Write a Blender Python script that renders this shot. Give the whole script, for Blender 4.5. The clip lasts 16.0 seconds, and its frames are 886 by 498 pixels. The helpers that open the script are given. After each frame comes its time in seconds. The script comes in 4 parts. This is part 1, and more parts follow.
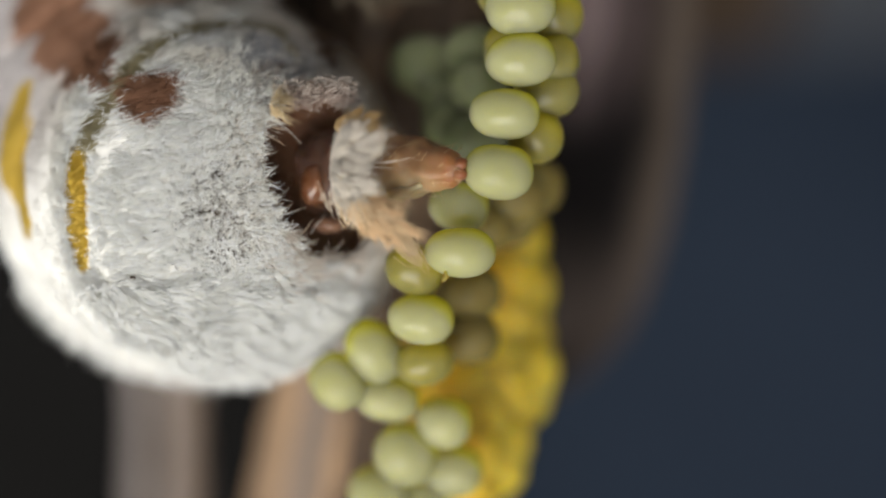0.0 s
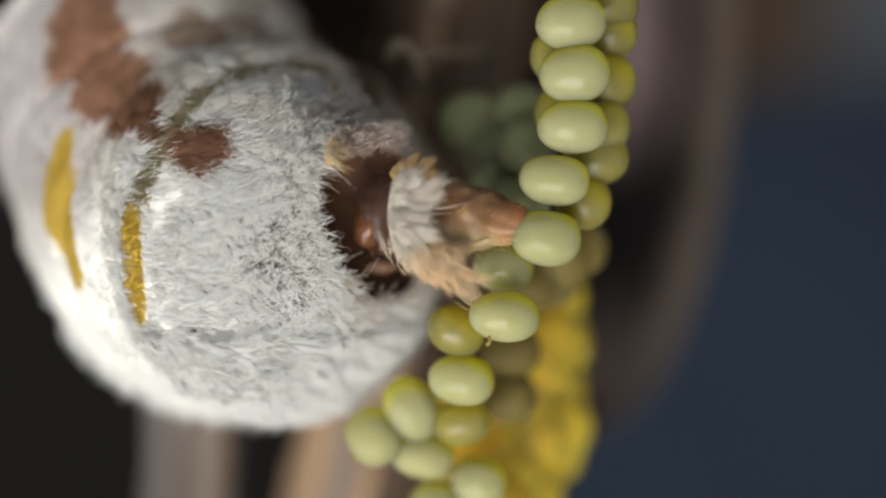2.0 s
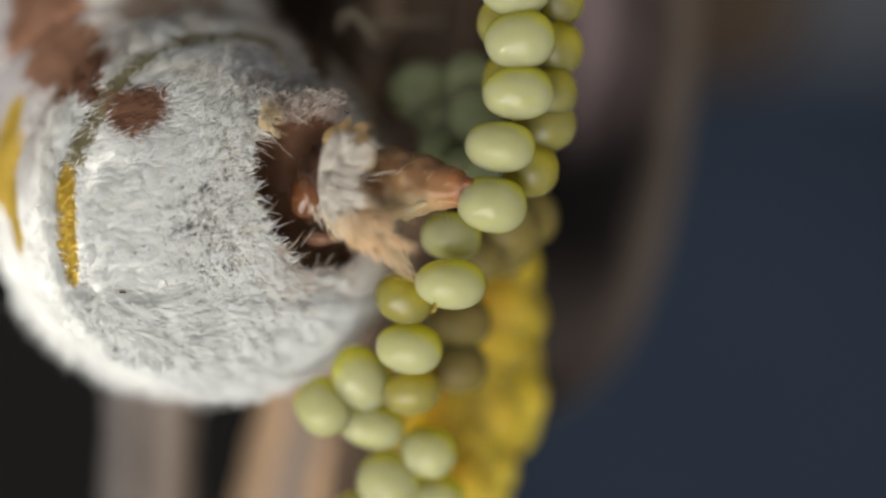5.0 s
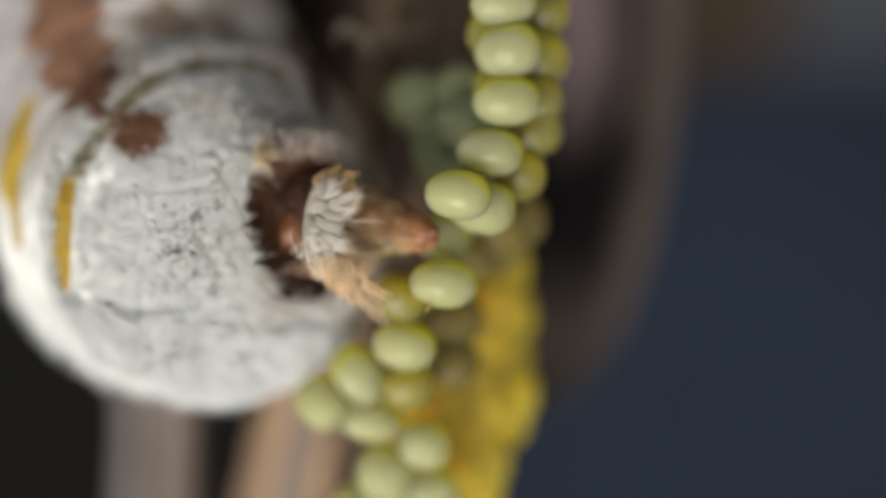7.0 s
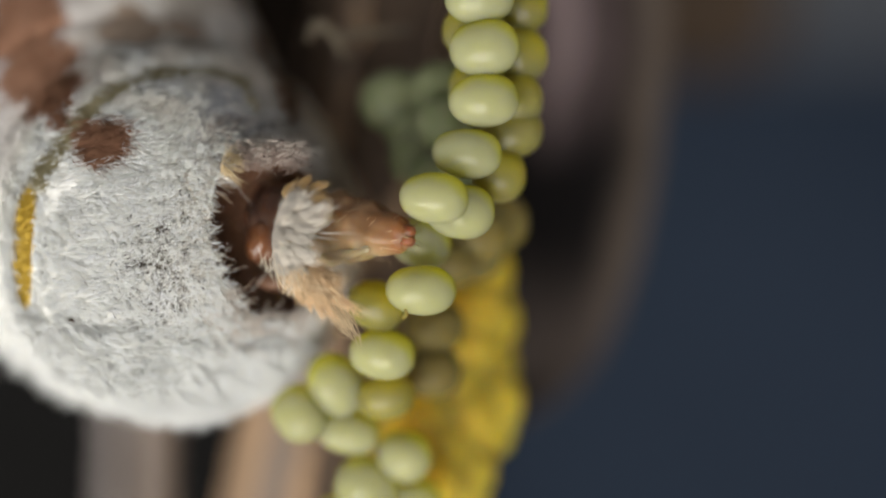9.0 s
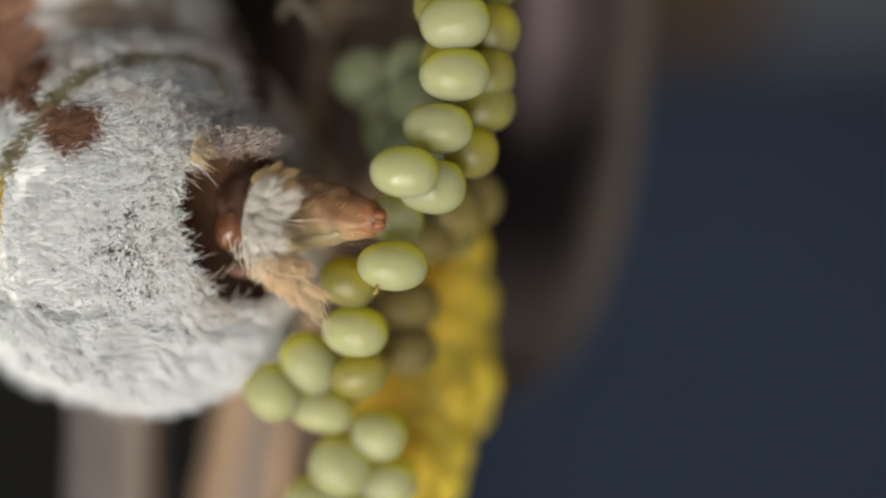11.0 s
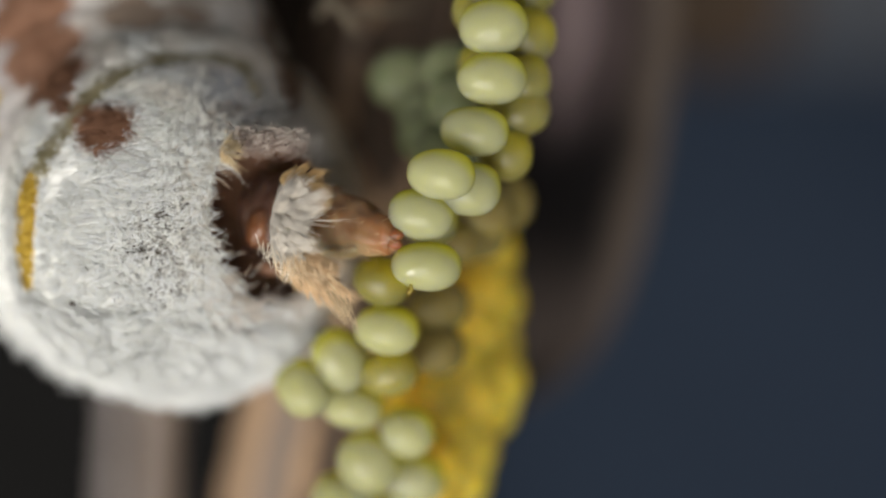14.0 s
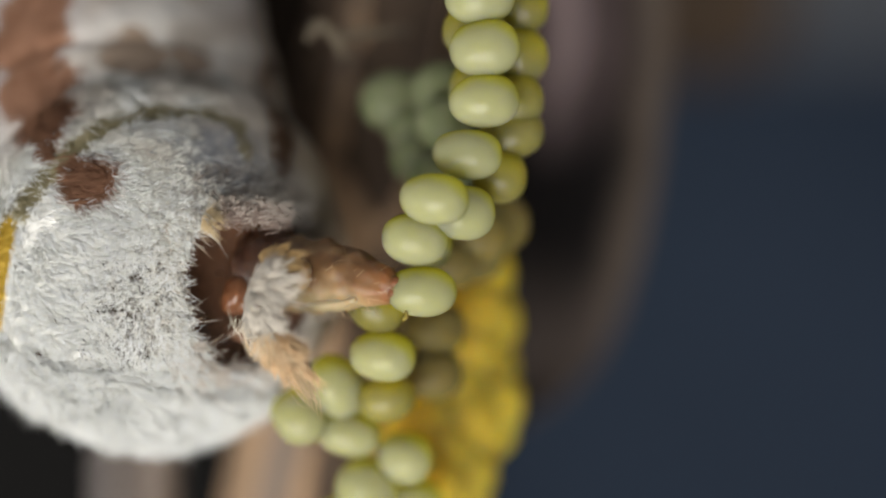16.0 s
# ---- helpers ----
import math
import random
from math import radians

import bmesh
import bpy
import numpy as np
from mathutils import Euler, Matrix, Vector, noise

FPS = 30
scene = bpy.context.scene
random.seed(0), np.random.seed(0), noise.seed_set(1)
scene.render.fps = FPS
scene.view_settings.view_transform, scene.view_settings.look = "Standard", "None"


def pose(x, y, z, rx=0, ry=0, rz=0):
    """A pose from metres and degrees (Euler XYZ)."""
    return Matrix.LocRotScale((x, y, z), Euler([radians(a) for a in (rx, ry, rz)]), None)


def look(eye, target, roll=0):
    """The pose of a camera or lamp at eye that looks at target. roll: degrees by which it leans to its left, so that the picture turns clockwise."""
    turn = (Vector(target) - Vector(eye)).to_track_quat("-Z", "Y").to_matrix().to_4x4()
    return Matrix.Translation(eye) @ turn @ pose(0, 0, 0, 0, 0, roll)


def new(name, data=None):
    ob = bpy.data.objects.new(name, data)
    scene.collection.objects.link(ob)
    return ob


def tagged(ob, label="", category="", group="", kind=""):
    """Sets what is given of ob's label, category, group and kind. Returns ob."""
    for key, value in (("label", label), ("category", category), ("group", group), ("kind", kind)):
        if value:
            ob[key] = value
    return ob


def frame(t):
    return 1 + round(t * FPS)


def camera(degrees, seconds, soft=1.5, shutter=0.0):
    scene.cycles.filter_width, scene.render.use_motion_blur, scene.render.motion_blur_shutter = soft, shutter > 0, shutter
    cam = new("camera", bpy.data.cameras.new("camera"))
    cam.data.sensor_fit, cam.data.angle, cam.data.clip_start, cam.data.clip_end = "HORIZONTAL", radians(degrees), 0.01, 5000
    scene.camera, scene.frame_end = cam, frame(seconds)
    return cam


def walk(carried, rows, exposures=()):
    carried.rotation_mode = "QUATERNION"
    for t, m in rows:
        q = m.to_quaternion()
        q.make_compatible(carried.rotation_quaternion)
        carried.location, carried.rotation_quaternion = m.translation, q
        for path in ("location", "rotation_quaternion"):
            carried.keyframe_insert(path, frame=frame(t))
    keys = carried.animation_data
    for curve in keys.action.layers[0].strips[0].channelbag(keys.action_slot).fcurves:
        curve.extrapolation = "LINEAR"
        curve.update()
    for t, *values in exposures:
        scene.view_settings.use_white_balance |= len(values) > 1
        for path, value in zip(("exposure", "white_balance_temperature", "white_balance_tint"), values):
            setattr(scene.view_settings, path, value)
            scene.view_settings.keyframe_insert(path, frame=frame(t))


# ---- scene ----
MM = 0.001
# The film is turned a quarter: its right is down in the room, its top is the room's +x.
ROOM = pose(0, 0, 0, 0, 90, 0)


def mm(x, y, z):
    return Vector((x * MM, y * MM, z * MM))


def at(x, y, z, rx=0, ry=0, rz=0):
    """A pose in millimetres and degrees."""
    return pose(x * MM, y * MM, z * MM, rx, ry, rz)


# ---- camera ----
cam = camera(30, 16.0, soft=2.3)
cam.data.dof.use_dof = True
cam.data.dof.focus_distance = 0.0384
cam.data.dof.aperture_fstop = 16.5


def eye(x, y, z, roll, yaw, tilt):
    """The camera at x, y, z millimetres: roll to its left, yaw to its right, tilt upwards, in degrees."""
    turn = Euler((radians(90 + tilt), 0, radians(-yaw))).to_matrix().to_4x4()
    return ROOM @ Matrix.Translation(mm(x, y, z)) @ turn @ pose(0, 0, 0, 0, 0, roll)


CAMERA_ROWS = [
    (0.0, 0.155, -38.546, -0.965, -1.40, 0.08, 0.03),
    (0.5, -0.194, -38.890, 0.320, -0.68, 0.02, 0.00),
    (1.0, -0.480, -39.038, 0.593, -0.20, 0.06, 0.00),
    (1.5, -0.944, -38.667, 0.579, 0.32, 0.24, 0.00),
    (2.0, -0.845, -38.565, 0.513, 0.96, -0.00, -0.00),
    (2.5, -0.940, -38.588, 0.362, 0.42, 0.18, 0.00),
    (3.0, -0.473, -38.410, 0.201, 0.47, 0.00, -0.00),
    (3.5, 0.000, -38.911, 0.000, -0.19, 0.13, 0.02),
    (4.0, -0.534, -38.802, 0.153, 1.10, 0.00, -0.01),
    (4.5, -0.619, -38.741, -0.096, 0.31, 0.02, 0.00),
    (4.7, 0.117, -38.295, -0.227, 0.74, -0.00, -0.00),
    (6.8, 0.942, -40.232, -0.196, 0.23, 0.03, -0.02),
    (7.0, 0.572, -40.232, -0.176, 0.23, 0.03, -0.02),
    (7.5, 0.574, -38.660, -0.358, -0.12, -0.00, 0.01),
    (8.0, 0.646, -39.354, 0.236, -0.49, 0.02, -0.01),
    (8.5, 0.719, -39.346, 0.148, -0.02, 0.00, 0.00),
    (8.7, 1.088, -39.160, 0.042, -0.27, 0.01, 0.00),
    (10.8, 1.203, -38.500, -0.511, -0.88, -0.00, 0.01),
    (11.0, 1.841, -38.699, -0.681, -0.85, -0.08, 0.03),
    (11.5, 0.982, -39.175, -0.510, 0.04, 0.00, 0.00),
    (12.0, 0.927, -39.457, -0.256, -0.03, -0.14, -0.00),
    (12.5, 0.258, -39.304, -0.517, -0.09, -0.00, 0.00),
    (13.0, 0.721, -38.936, -0.657, 0.51, -0.15, -0.02),
    (13.5, 0.822, -39.116, -0.331, 0.17, 0.01, -0.00),
    (14.0, 1.068, -39.192, -0.622, 0.45, -0.11, -0.01),
    (14.5, 0.496, -39.556, -0.545, -0.16, 0.01, 0.01),
    (15.0, -0.251, -39.351, -0.736, 0.31, -0.20, -0.02),
    (15.5, 0.375, -38.900, 0.286, -0.11, 0.00, -0.02),
    (16.0, 1.183, -38.755, -0.031, -0.58, -0.09, -0.02),
]
walk(cam, [(t, eye(*row)) for t, *row in CAMERA_ROWS])

# ---- light ----
world = bpy.data.worlds.new("room_light")
scene.world = world
world.use_nodes = True
sky = world.node_tree.nodes.new("ShaderNodeTexSky")
sky.sky_type, sky.sun_disc = "NISHITA", False
sky.sun_elevation, sky.sun_rotation = radians(35), radians(230)
world.node_tree.nodes["Background"].inputs["Strength"].default_value = 0.06
world.node_tree.links.new(sky.outputs[0], world.node_tree.nodes["Background"].inputs["Color"])

# daylight in the window: two small bright panes and a wide one
for place, power, size in (((-0.186, -0.185, 0.215), 0.22, 0.028), ((-0.186, -0.240, 0.185), 0.22, 0.028), ((-0.186, -0.285, 0.055), 1.55, 0.24)):
    lamp = new("window_daylight", bpy.data.lights.new("window_daylight", "AREA"))
    lamp.data.shape, lamp.data.size, lamp.data.size_y = "RECTANGLE", size, size
    lamp.data.energy, lamp.data.color = power, (0.99, 0.985, 0.955)
    lamp.matrix_world = look(place, (0, 0, 0))
scene.view_settings.exposure = -0.08


# ---- materials ----
def material(name, colour, rough=0.5, scale=400.0, vary=0.12, bump=0.0, bump_scale=None, sss=0.0, radius=(1, 0.6, 0.3), sss_mm=0.3, coat=0.0, glassy=0.0, attribute="", per_object=0.0, metal=0.0, stretch=(1, 1, 1), second=None, second_scale=60.0, spec=0.5):
    """A surface with grain at two scales, in the object's own space."""
    m = bpy.data.materials.new(name)
    m.use_nodes = True
    nt = m.node_tree
    bsdf = nt.nodes["Principled BSDF"]
    bsdf.inputs["Roughness"].default_value = rough
    bsdf.inputs["Metallic"].default_value = metal
    bsdf.inputs["Specular IOR Level"].default_value = spec
    bsdf.inputs["Coat Weight"].default_value = coat
    bsdf.inputs["Coat Roughness"].default_value = 0.12
    bsdf.inputs["Transmission Weight"].default_value = glassy
    bsdf.inputs["IOR"].default_value = 1.4
    if sss:
        bsdf.inputs["Subsurface Weight"].default_value = sss
        bsdf.inputs["Subsurface Radius"].default_value = radius
        bsdf.inputs["Subsurface Scale"].default_value = sss_mm * MM
    coord = nt.nodes.new("ShaderNodeTexCoord")
    mapping = nt.nodes.new("ShaderNodeMapping")
    mapping.inputs["Scale"].default_value = stretch
    nt.links.new(coord.outputs["Object"], mapping.inputs["Vector"])

    def grain(size, detail=4.0):
        n = nt.nodes.new("ShaderNodeTexNoise")
        n.inputs["Scale"].default_value = size
        n.inputs["Detail"].default_value = detail
        nt.links.new(mapping.outputs[0], n.inputs["Vector"])
        return n.outputs["Fac"]

    def mix(kind, factor, a, b):
        n = nt.nodes.new("ShaderNodeMix")
        n.data_type, n.blend_type = "RGBA", kind
        for key, value in ((0, factor), (6, a), (7, b)):
            if isinstance(value, (float, int)):
                n.inputs[key].default_value = value
            elif isinstance(value, tuple):
                n.inputs[key].default_value = (*value, 1)
            else:
                nt.links.new(value, n.inputs[key])
        return n.outputs[2]

    def span(value, low, high, to_low, to_high):
        n = nt.nodes.new("ShaderNodeMapRange")
        n.inputs[1].default_value, n.inputs[2].default_value = low, high
        n.inputs[3].default_value, n.inputs[4].default_value = to_low, to_high
        nt.links.new(value, n.inputs[0])
        return n.outputs[0]

    base = colour
    if attribute:
        a = nt.nodes.new("ShaderNodeAttribute")
        a.attribute_name = attribute
        base = a.outputs["Color"]
    if second:
        base = mix("MIX", span(grain(second_scale, 3.0), 0.38, 0.62, 0.0, 1.0), base, second)
    fine = span(grain(scale), 0.3, 0.7, 1 - vary, 1 + vary)
    broad = span(grain(scale * 0.17, 2.0), 0.3, 0.7, 1 - vary, 1 + vary)
    both = nt.nodes.new("ShaderNodeMath")
    both.operation = "MULTIPLY"
    nt.links.new(fine, both.inputs[0])
    nt.links.new(broad, both.inputs[1])
    value = both.outputs[0]
    if per_object:
        info = nt.nodes.new("ShaderNodeObjectInfo")
        more = nt.nodes.new("ShaderNodeMath")
        more.operation = "MULTIPLY"
        nt.links.new(value, more.inputs[0])
        nt.links.new(span(info.outputs["Random"], 0, 1, 1 - per_object, 1 + per_object * 0.4), more.inputs[1])
        value = more.outputs[0]
    grey = nt.nodes.new("ShaderNodeCombineColor")
    for k in range(3):
        nt.links.new(value, grey.inputs[k])
    nt.links.new(mix("MULTIPLY", 1.0, base, grey.outputs[0]), bsdf.inputs["Base Color"])
    if bump:
        b = nt.nodes.new("ShaderNodeBump")
        b.inputs["Strength"].default_value = bump
        b.inputs["Distance"].default_value = 0.05 * MM
        nt.links.new(grain(bump_scale or scale), b.inputs["Height"])
        nt.links.new(b.outputs[0], bsdf.inputs["Normal"])
    return m


EGG = material("egg_shell", (0.32, 0.315, 0.165), 0.08, 900, 0.04, 0.03, 5000, sss=1.0, radius=(1.0, 0.95, 0.35), sss_mm=3.0, per_object=0.06, spec=0.32)
# Yellower shell of the eggs behind, darkened for the shade they stand in.
EGG_MID = material("yellow_green_shaded_egg_shell", (0.215, 0.19, 0.058), 0.35, 900, 0.05, 0.06, 5000, sss=1.0, radius=(1.0, 0.88, 0.15), sss_mm=2.2, coat=0.1, per_object=0.08)
# Deep yellow puts the light that passes through these eggs into their colour.
EGG_YELLOW = material("backlit_yellow_egg_shell", (0.72, 0.40, 0.04), 0.6, 900, 0.06, 0.08, 5000, sss=1.0, radius=(1.0, 0.8, 0.1), sss_mm=3.6, per_object=0.1, spec=0.25)
# Darker, greener shell: the moth's shade on these eggs is painted in.
EGG_GREEN_SHADE = material("bluish_green_shaded_egg_shell", (0.215, 0.23, 0.125), 0.4, 900, 0.06, 0.05, 5000, sss=1.0, radius=(0.8, 1.0, 0.7), sss_mm=1.2, per_object=0.1, spec=0.3)
# A darker egg shell: the shade behind the front clump is painted in.
EGG_SHADED = material("shaded_egg_shell", (0.155, 0.12, 0.036), 0.45, 900, 0.08, 0.06, 5000, sss=1.0, radius=(1.0, 0.85, 0.3), sss_mm=2.0, per_object=0.15, spec=0.25)
SKIN = material("pale_abdomen_skin", (0.62, 0.58, 0.50), 0.7, 1500, 0.15, 0.3, 6000, attribute="tint")
FUR = material("body_hair", (0.8, 0.78, 0.72), 0.8, 900, 0.06, sss=0.0, attribute="tint", spec=0.1)
CAVITY = material("glossy_brown_cuticle", (0.15, 0.076, 0.045), 0.4, 1500, 0.3, 0.5, 3000, sss=0.2, sss_mm=0.15, coat=0.3)
AMBER = material("amber_cuticle", (0.14, 0.056, 0.024), 0.28, 1500, 0.35, 0.5, 1800, sss=0.4, sss_mm=0.2, coat=0.5)
OVIPOSITOR = material("translucent_tan_membrane", (0.225, 0.12, 0.055), 0.42, 1300, 0.2, 0.6, 1800, sss=0.9, radius=(1.0, 0.6, 0.3), sss_mm=0.6, coat=0.0, second=(0.40, 0.27, 0.14), second_scale=650)
LIPS = material("orange_brown_membrane", (0.21, 0.078, 0.03), 0.4, 2500, 0.2, 0.4, 3000, sss=0.9, radius=(1.0, 0.35, 0.15), sss_mm=0.4)
WOOD = material("weathered_tan_wood", (0.47, 0.30, 0.17), 0.65, 500, 0.2, 0.6, 700, stretch=(1, 1, 0.06), second=(0.36, 0.24, 0.15), second_scale=350)
GREY_WOOD = material("weathered_grey_wood", (0.30, 0.265, 0.25), 0.7, 500, 0.25, 0.6, 700, stretch=(1, 1, 0.06), second=(0.11, 0.085, 0.07), second_scale=220)
# Brown for bark streaks and for the moth's shade painted on the stick.
BARK_SHADE = material("brown_bark_shade", (0.085, 0.056, 0.036), 0.8, 600, 0.3, 0.7, 900, stretch=(1, 1, 0.1))
BARK_GREY = material("grey_brown_bark", (0.26, 0.195, 0.15), 0.8, 600, 0.25, 0.7, 900, stretch=(1, 1, 0.1))
WALL_BLUE = material("slate_blue_paint", (0.026, 0.036, 0.055), 0.9, 32, 0.08, spec=0.05)
WALL_LIT_GREY = material("lit_wall_grey", (0.075, 0.079, 0.088), 0.9, 32, 0.1, spec=0.05)
WALL_DARK = material("dark_panel", (0.010, 0.0095, 0.009), 0.9, 32, 0.1, spec=0.05)


def translucent(mat, share):
    """Lets part of the light pass through thin hairs."""
    nt = mat.node_tree
    bsdf = nt.nodes["Principled BSDF"]
    leak = nt.nodes.new("ShaderNodeBsdfTranslucent")
    nt.links.new(bsdf.inputs["Base Color"].links[0].from_socket, leak.inputs["Color"])
    blend = nt.nodes.new("ShaderNodeMixShader")
    blend.inputs[0].default_value = share
    nt.links.new(bsdf.outputs[0], blend.inputs[1])
    nt.links.new(leak.outputs[0], blend.inputs[2])
    nt.links.new(blend.outputs[0], nt.nodes["Material Output"].inputs["Surface"])



def sheer(mat, share):
    """Hairs finer than the eye tells apart cover only part of what lies under them."""
    nt = mat.node_tree
    out = nt.nodes["Material Output"].inputs["Surface"]
    before = out.links[0].from_socket
    clear = nt.nodes.new("ShaderNodeBsdfTransparent")
    blend = nt.nodes.new("ShaderNodeMixShader")
    blend.inputs[0].default_value = share
    nt.links.new(before, blend.inputs[1])
    nt.links.new(clear.outputs[0], blend.inputs[2])
    nt.links.new(blend.outputs[0], out)


TUFT = FUR.copy()
TUFT.name = "tuft_hair"
translucent(FUR, 0.3)
sheer(FUR, 0.10)
translucent(TUFT, 0.25)
sheer(TUFT, 0.08)


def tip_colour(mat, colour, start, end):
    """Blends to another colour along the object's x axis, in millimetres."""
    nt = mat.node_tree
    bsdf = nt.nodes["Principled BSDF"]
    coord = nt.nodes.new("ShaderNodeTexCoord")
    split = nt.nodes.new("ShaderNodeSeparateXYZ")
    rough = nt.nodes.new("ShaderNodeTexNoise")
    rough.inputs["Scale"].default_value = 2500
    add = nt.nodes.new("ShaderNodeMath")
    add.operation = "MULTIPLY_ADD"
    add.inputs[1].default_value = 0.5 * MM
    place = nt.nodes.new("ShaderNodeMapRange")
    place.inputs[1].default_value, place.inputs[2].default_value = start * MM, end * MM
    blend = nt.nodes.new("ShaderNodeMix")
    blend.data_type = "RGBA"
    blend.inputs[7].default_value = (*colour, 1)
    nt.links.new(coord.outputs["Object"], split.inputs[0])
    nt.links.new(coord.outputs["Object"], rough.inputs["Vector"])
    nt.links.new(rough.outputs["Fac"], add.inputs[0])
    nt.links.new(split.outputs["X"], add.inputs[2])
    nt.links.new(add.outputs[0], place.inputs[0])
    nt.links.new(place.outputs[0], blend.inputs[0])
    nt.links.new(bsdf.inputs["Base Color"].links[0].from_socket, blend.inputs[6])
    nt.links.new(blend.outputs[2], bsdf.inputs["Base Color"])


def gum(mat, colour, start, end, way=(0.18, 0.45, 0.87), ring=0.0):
    """Blends to another colour along a direction, in millimetres: an egg's gummy sides (ring) and its shaded top, with
    the yellow of light through the shell painted in, or a paler underside.
    """
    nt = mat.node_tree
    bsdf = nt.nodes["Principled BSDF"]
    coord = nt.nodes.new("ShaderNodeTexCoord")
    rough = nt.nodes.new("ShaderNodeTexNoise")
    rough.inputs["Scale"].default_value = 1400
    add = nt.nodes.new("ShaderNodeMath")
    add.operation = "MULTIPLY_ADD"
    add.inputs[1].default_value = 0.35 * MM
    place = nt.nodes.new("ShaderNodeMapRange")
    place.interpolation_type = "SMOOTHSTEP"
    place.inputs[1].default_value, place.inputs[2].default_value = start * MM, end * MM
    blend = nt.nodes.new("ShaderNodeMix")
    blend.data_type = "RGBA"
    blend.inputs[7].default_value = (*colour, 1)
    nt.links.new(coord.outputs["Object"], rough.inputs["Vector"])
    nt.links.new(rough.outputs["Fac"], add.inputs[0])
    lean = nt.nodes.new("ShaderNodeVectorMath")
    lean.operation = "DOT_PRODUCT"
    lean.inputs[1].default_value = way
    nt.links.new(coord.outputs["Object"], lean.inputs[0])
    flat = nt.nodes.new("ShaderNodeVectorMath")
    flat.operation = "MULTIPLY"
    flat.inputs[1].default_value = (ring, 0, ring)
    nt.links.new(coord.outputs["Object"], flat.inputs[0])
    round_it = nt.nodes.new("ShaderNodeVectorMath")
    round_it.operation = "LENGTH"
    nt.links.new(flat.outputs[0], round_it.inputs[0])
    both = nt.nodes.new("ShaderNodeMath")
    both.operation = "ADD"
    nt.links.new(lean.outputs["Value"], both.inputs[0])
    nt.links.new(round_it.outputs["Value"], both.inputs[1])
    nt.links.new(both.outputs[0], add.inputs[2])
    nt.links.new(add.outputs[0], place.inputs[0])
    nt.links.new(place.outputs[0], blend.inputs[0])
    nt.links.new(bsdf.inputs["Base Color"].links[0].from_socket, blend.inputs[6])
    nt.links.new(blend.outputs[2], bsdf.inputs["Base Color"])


# Yellow rims and tops painted in for light that passes through the shells.
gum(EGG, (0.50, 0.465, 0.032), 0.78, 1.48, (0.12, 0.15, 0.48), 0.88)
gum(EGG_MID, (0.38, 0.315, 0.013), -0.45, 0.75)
FOLD_SKIN = OVIPOSITOR.copy()
FOLD_SKIN.name = "tan_membrane"
gum(OVIPOSITOR, (0.50, 0.37, 0.20), 0.30, 0.85, (0.0, -0.35, -0.9))
tip_colour(OVIPOSITOR, (0.27, 0.115, 0.045), -0.8, 0.0)
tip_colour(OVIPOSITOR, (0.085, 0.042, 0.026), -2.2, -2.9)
# Grey of the unseen walls, light enough to fill the shade by bounce.
ROOM_PAINT = material("fill_grey_paint", (0.50, 0.50, 0.52), 0.8, 24, 0.08)


# ---- helpers for things ----
def mesh_object(name, verts, faces, mat, parent=None, smooth=True, label=""):
    me = bpy.data.meshes.new(name)
    me.from_pydata([tuple(c * MM for c in v) for v in verts], [], faces)
    me.materials.append(mat)
    me.polygons.foreach_set("use_smooth", [smooth] * len(me.polygons))
    me.update()
    ob = new(name, me)
    if parent:
        ob.parent = parent
    if label:
        ob["label"] = label
    return ob


def tint_mesh(me, colours):
    layer = me.color_attributes.new("tint", "FLOAT_COLOR", "POINT")
    layer.data.foreach_set("color", np.asarray(colours, dtype=np.float32).ravel())


def tube(points, radii, segments=20, flat=1.0, wobble=0.0, seed=0.0, closed=True):
    """Rings round a line of points, in millimetres, with uneven skin."""
    verts, faces = [], []
    pts = [Vector(p) for p in points]
    for i, p in enumerate(pts):
        d = (pts[min(i + 1, len(pts) - 1)] - pts[max(i - 1, 0)]).normalized()
        side = d.cross(Vector((0, 1, 0)))
        side = side.normalized() if side.length > 0.05 else Vector((1, 0, 0))
        up = side.cross(d).normalized()
        for k in range(segments):
            a = 2 * math.pi * k / segments
            q = side * math.cos(a) + up * math.sin(a) * flat
            r = radii[i] * (1 + wobble * noise.noise(Vector((p.x + math.cos(a) * 1.7 + seed, p.y + math.sin(a) * 1.7, p.z * 0.9 + i * 0.3))))
            verts.append(p + q * r)
    n = len(pts)
    for i in range(n - 1):
        for k in range(segments):
            k2 = (k + 1) % segments
            faces.append((i * segments + k, i * segments + k2, (i + 1) * segments + k2, (i + 1) * segments + k))
    if closed:
        faces.append(tuple(reversed(range(segments))))
        faces.append(tuple(range((n - 1) * segments, n * segments)))
    return verts, faces


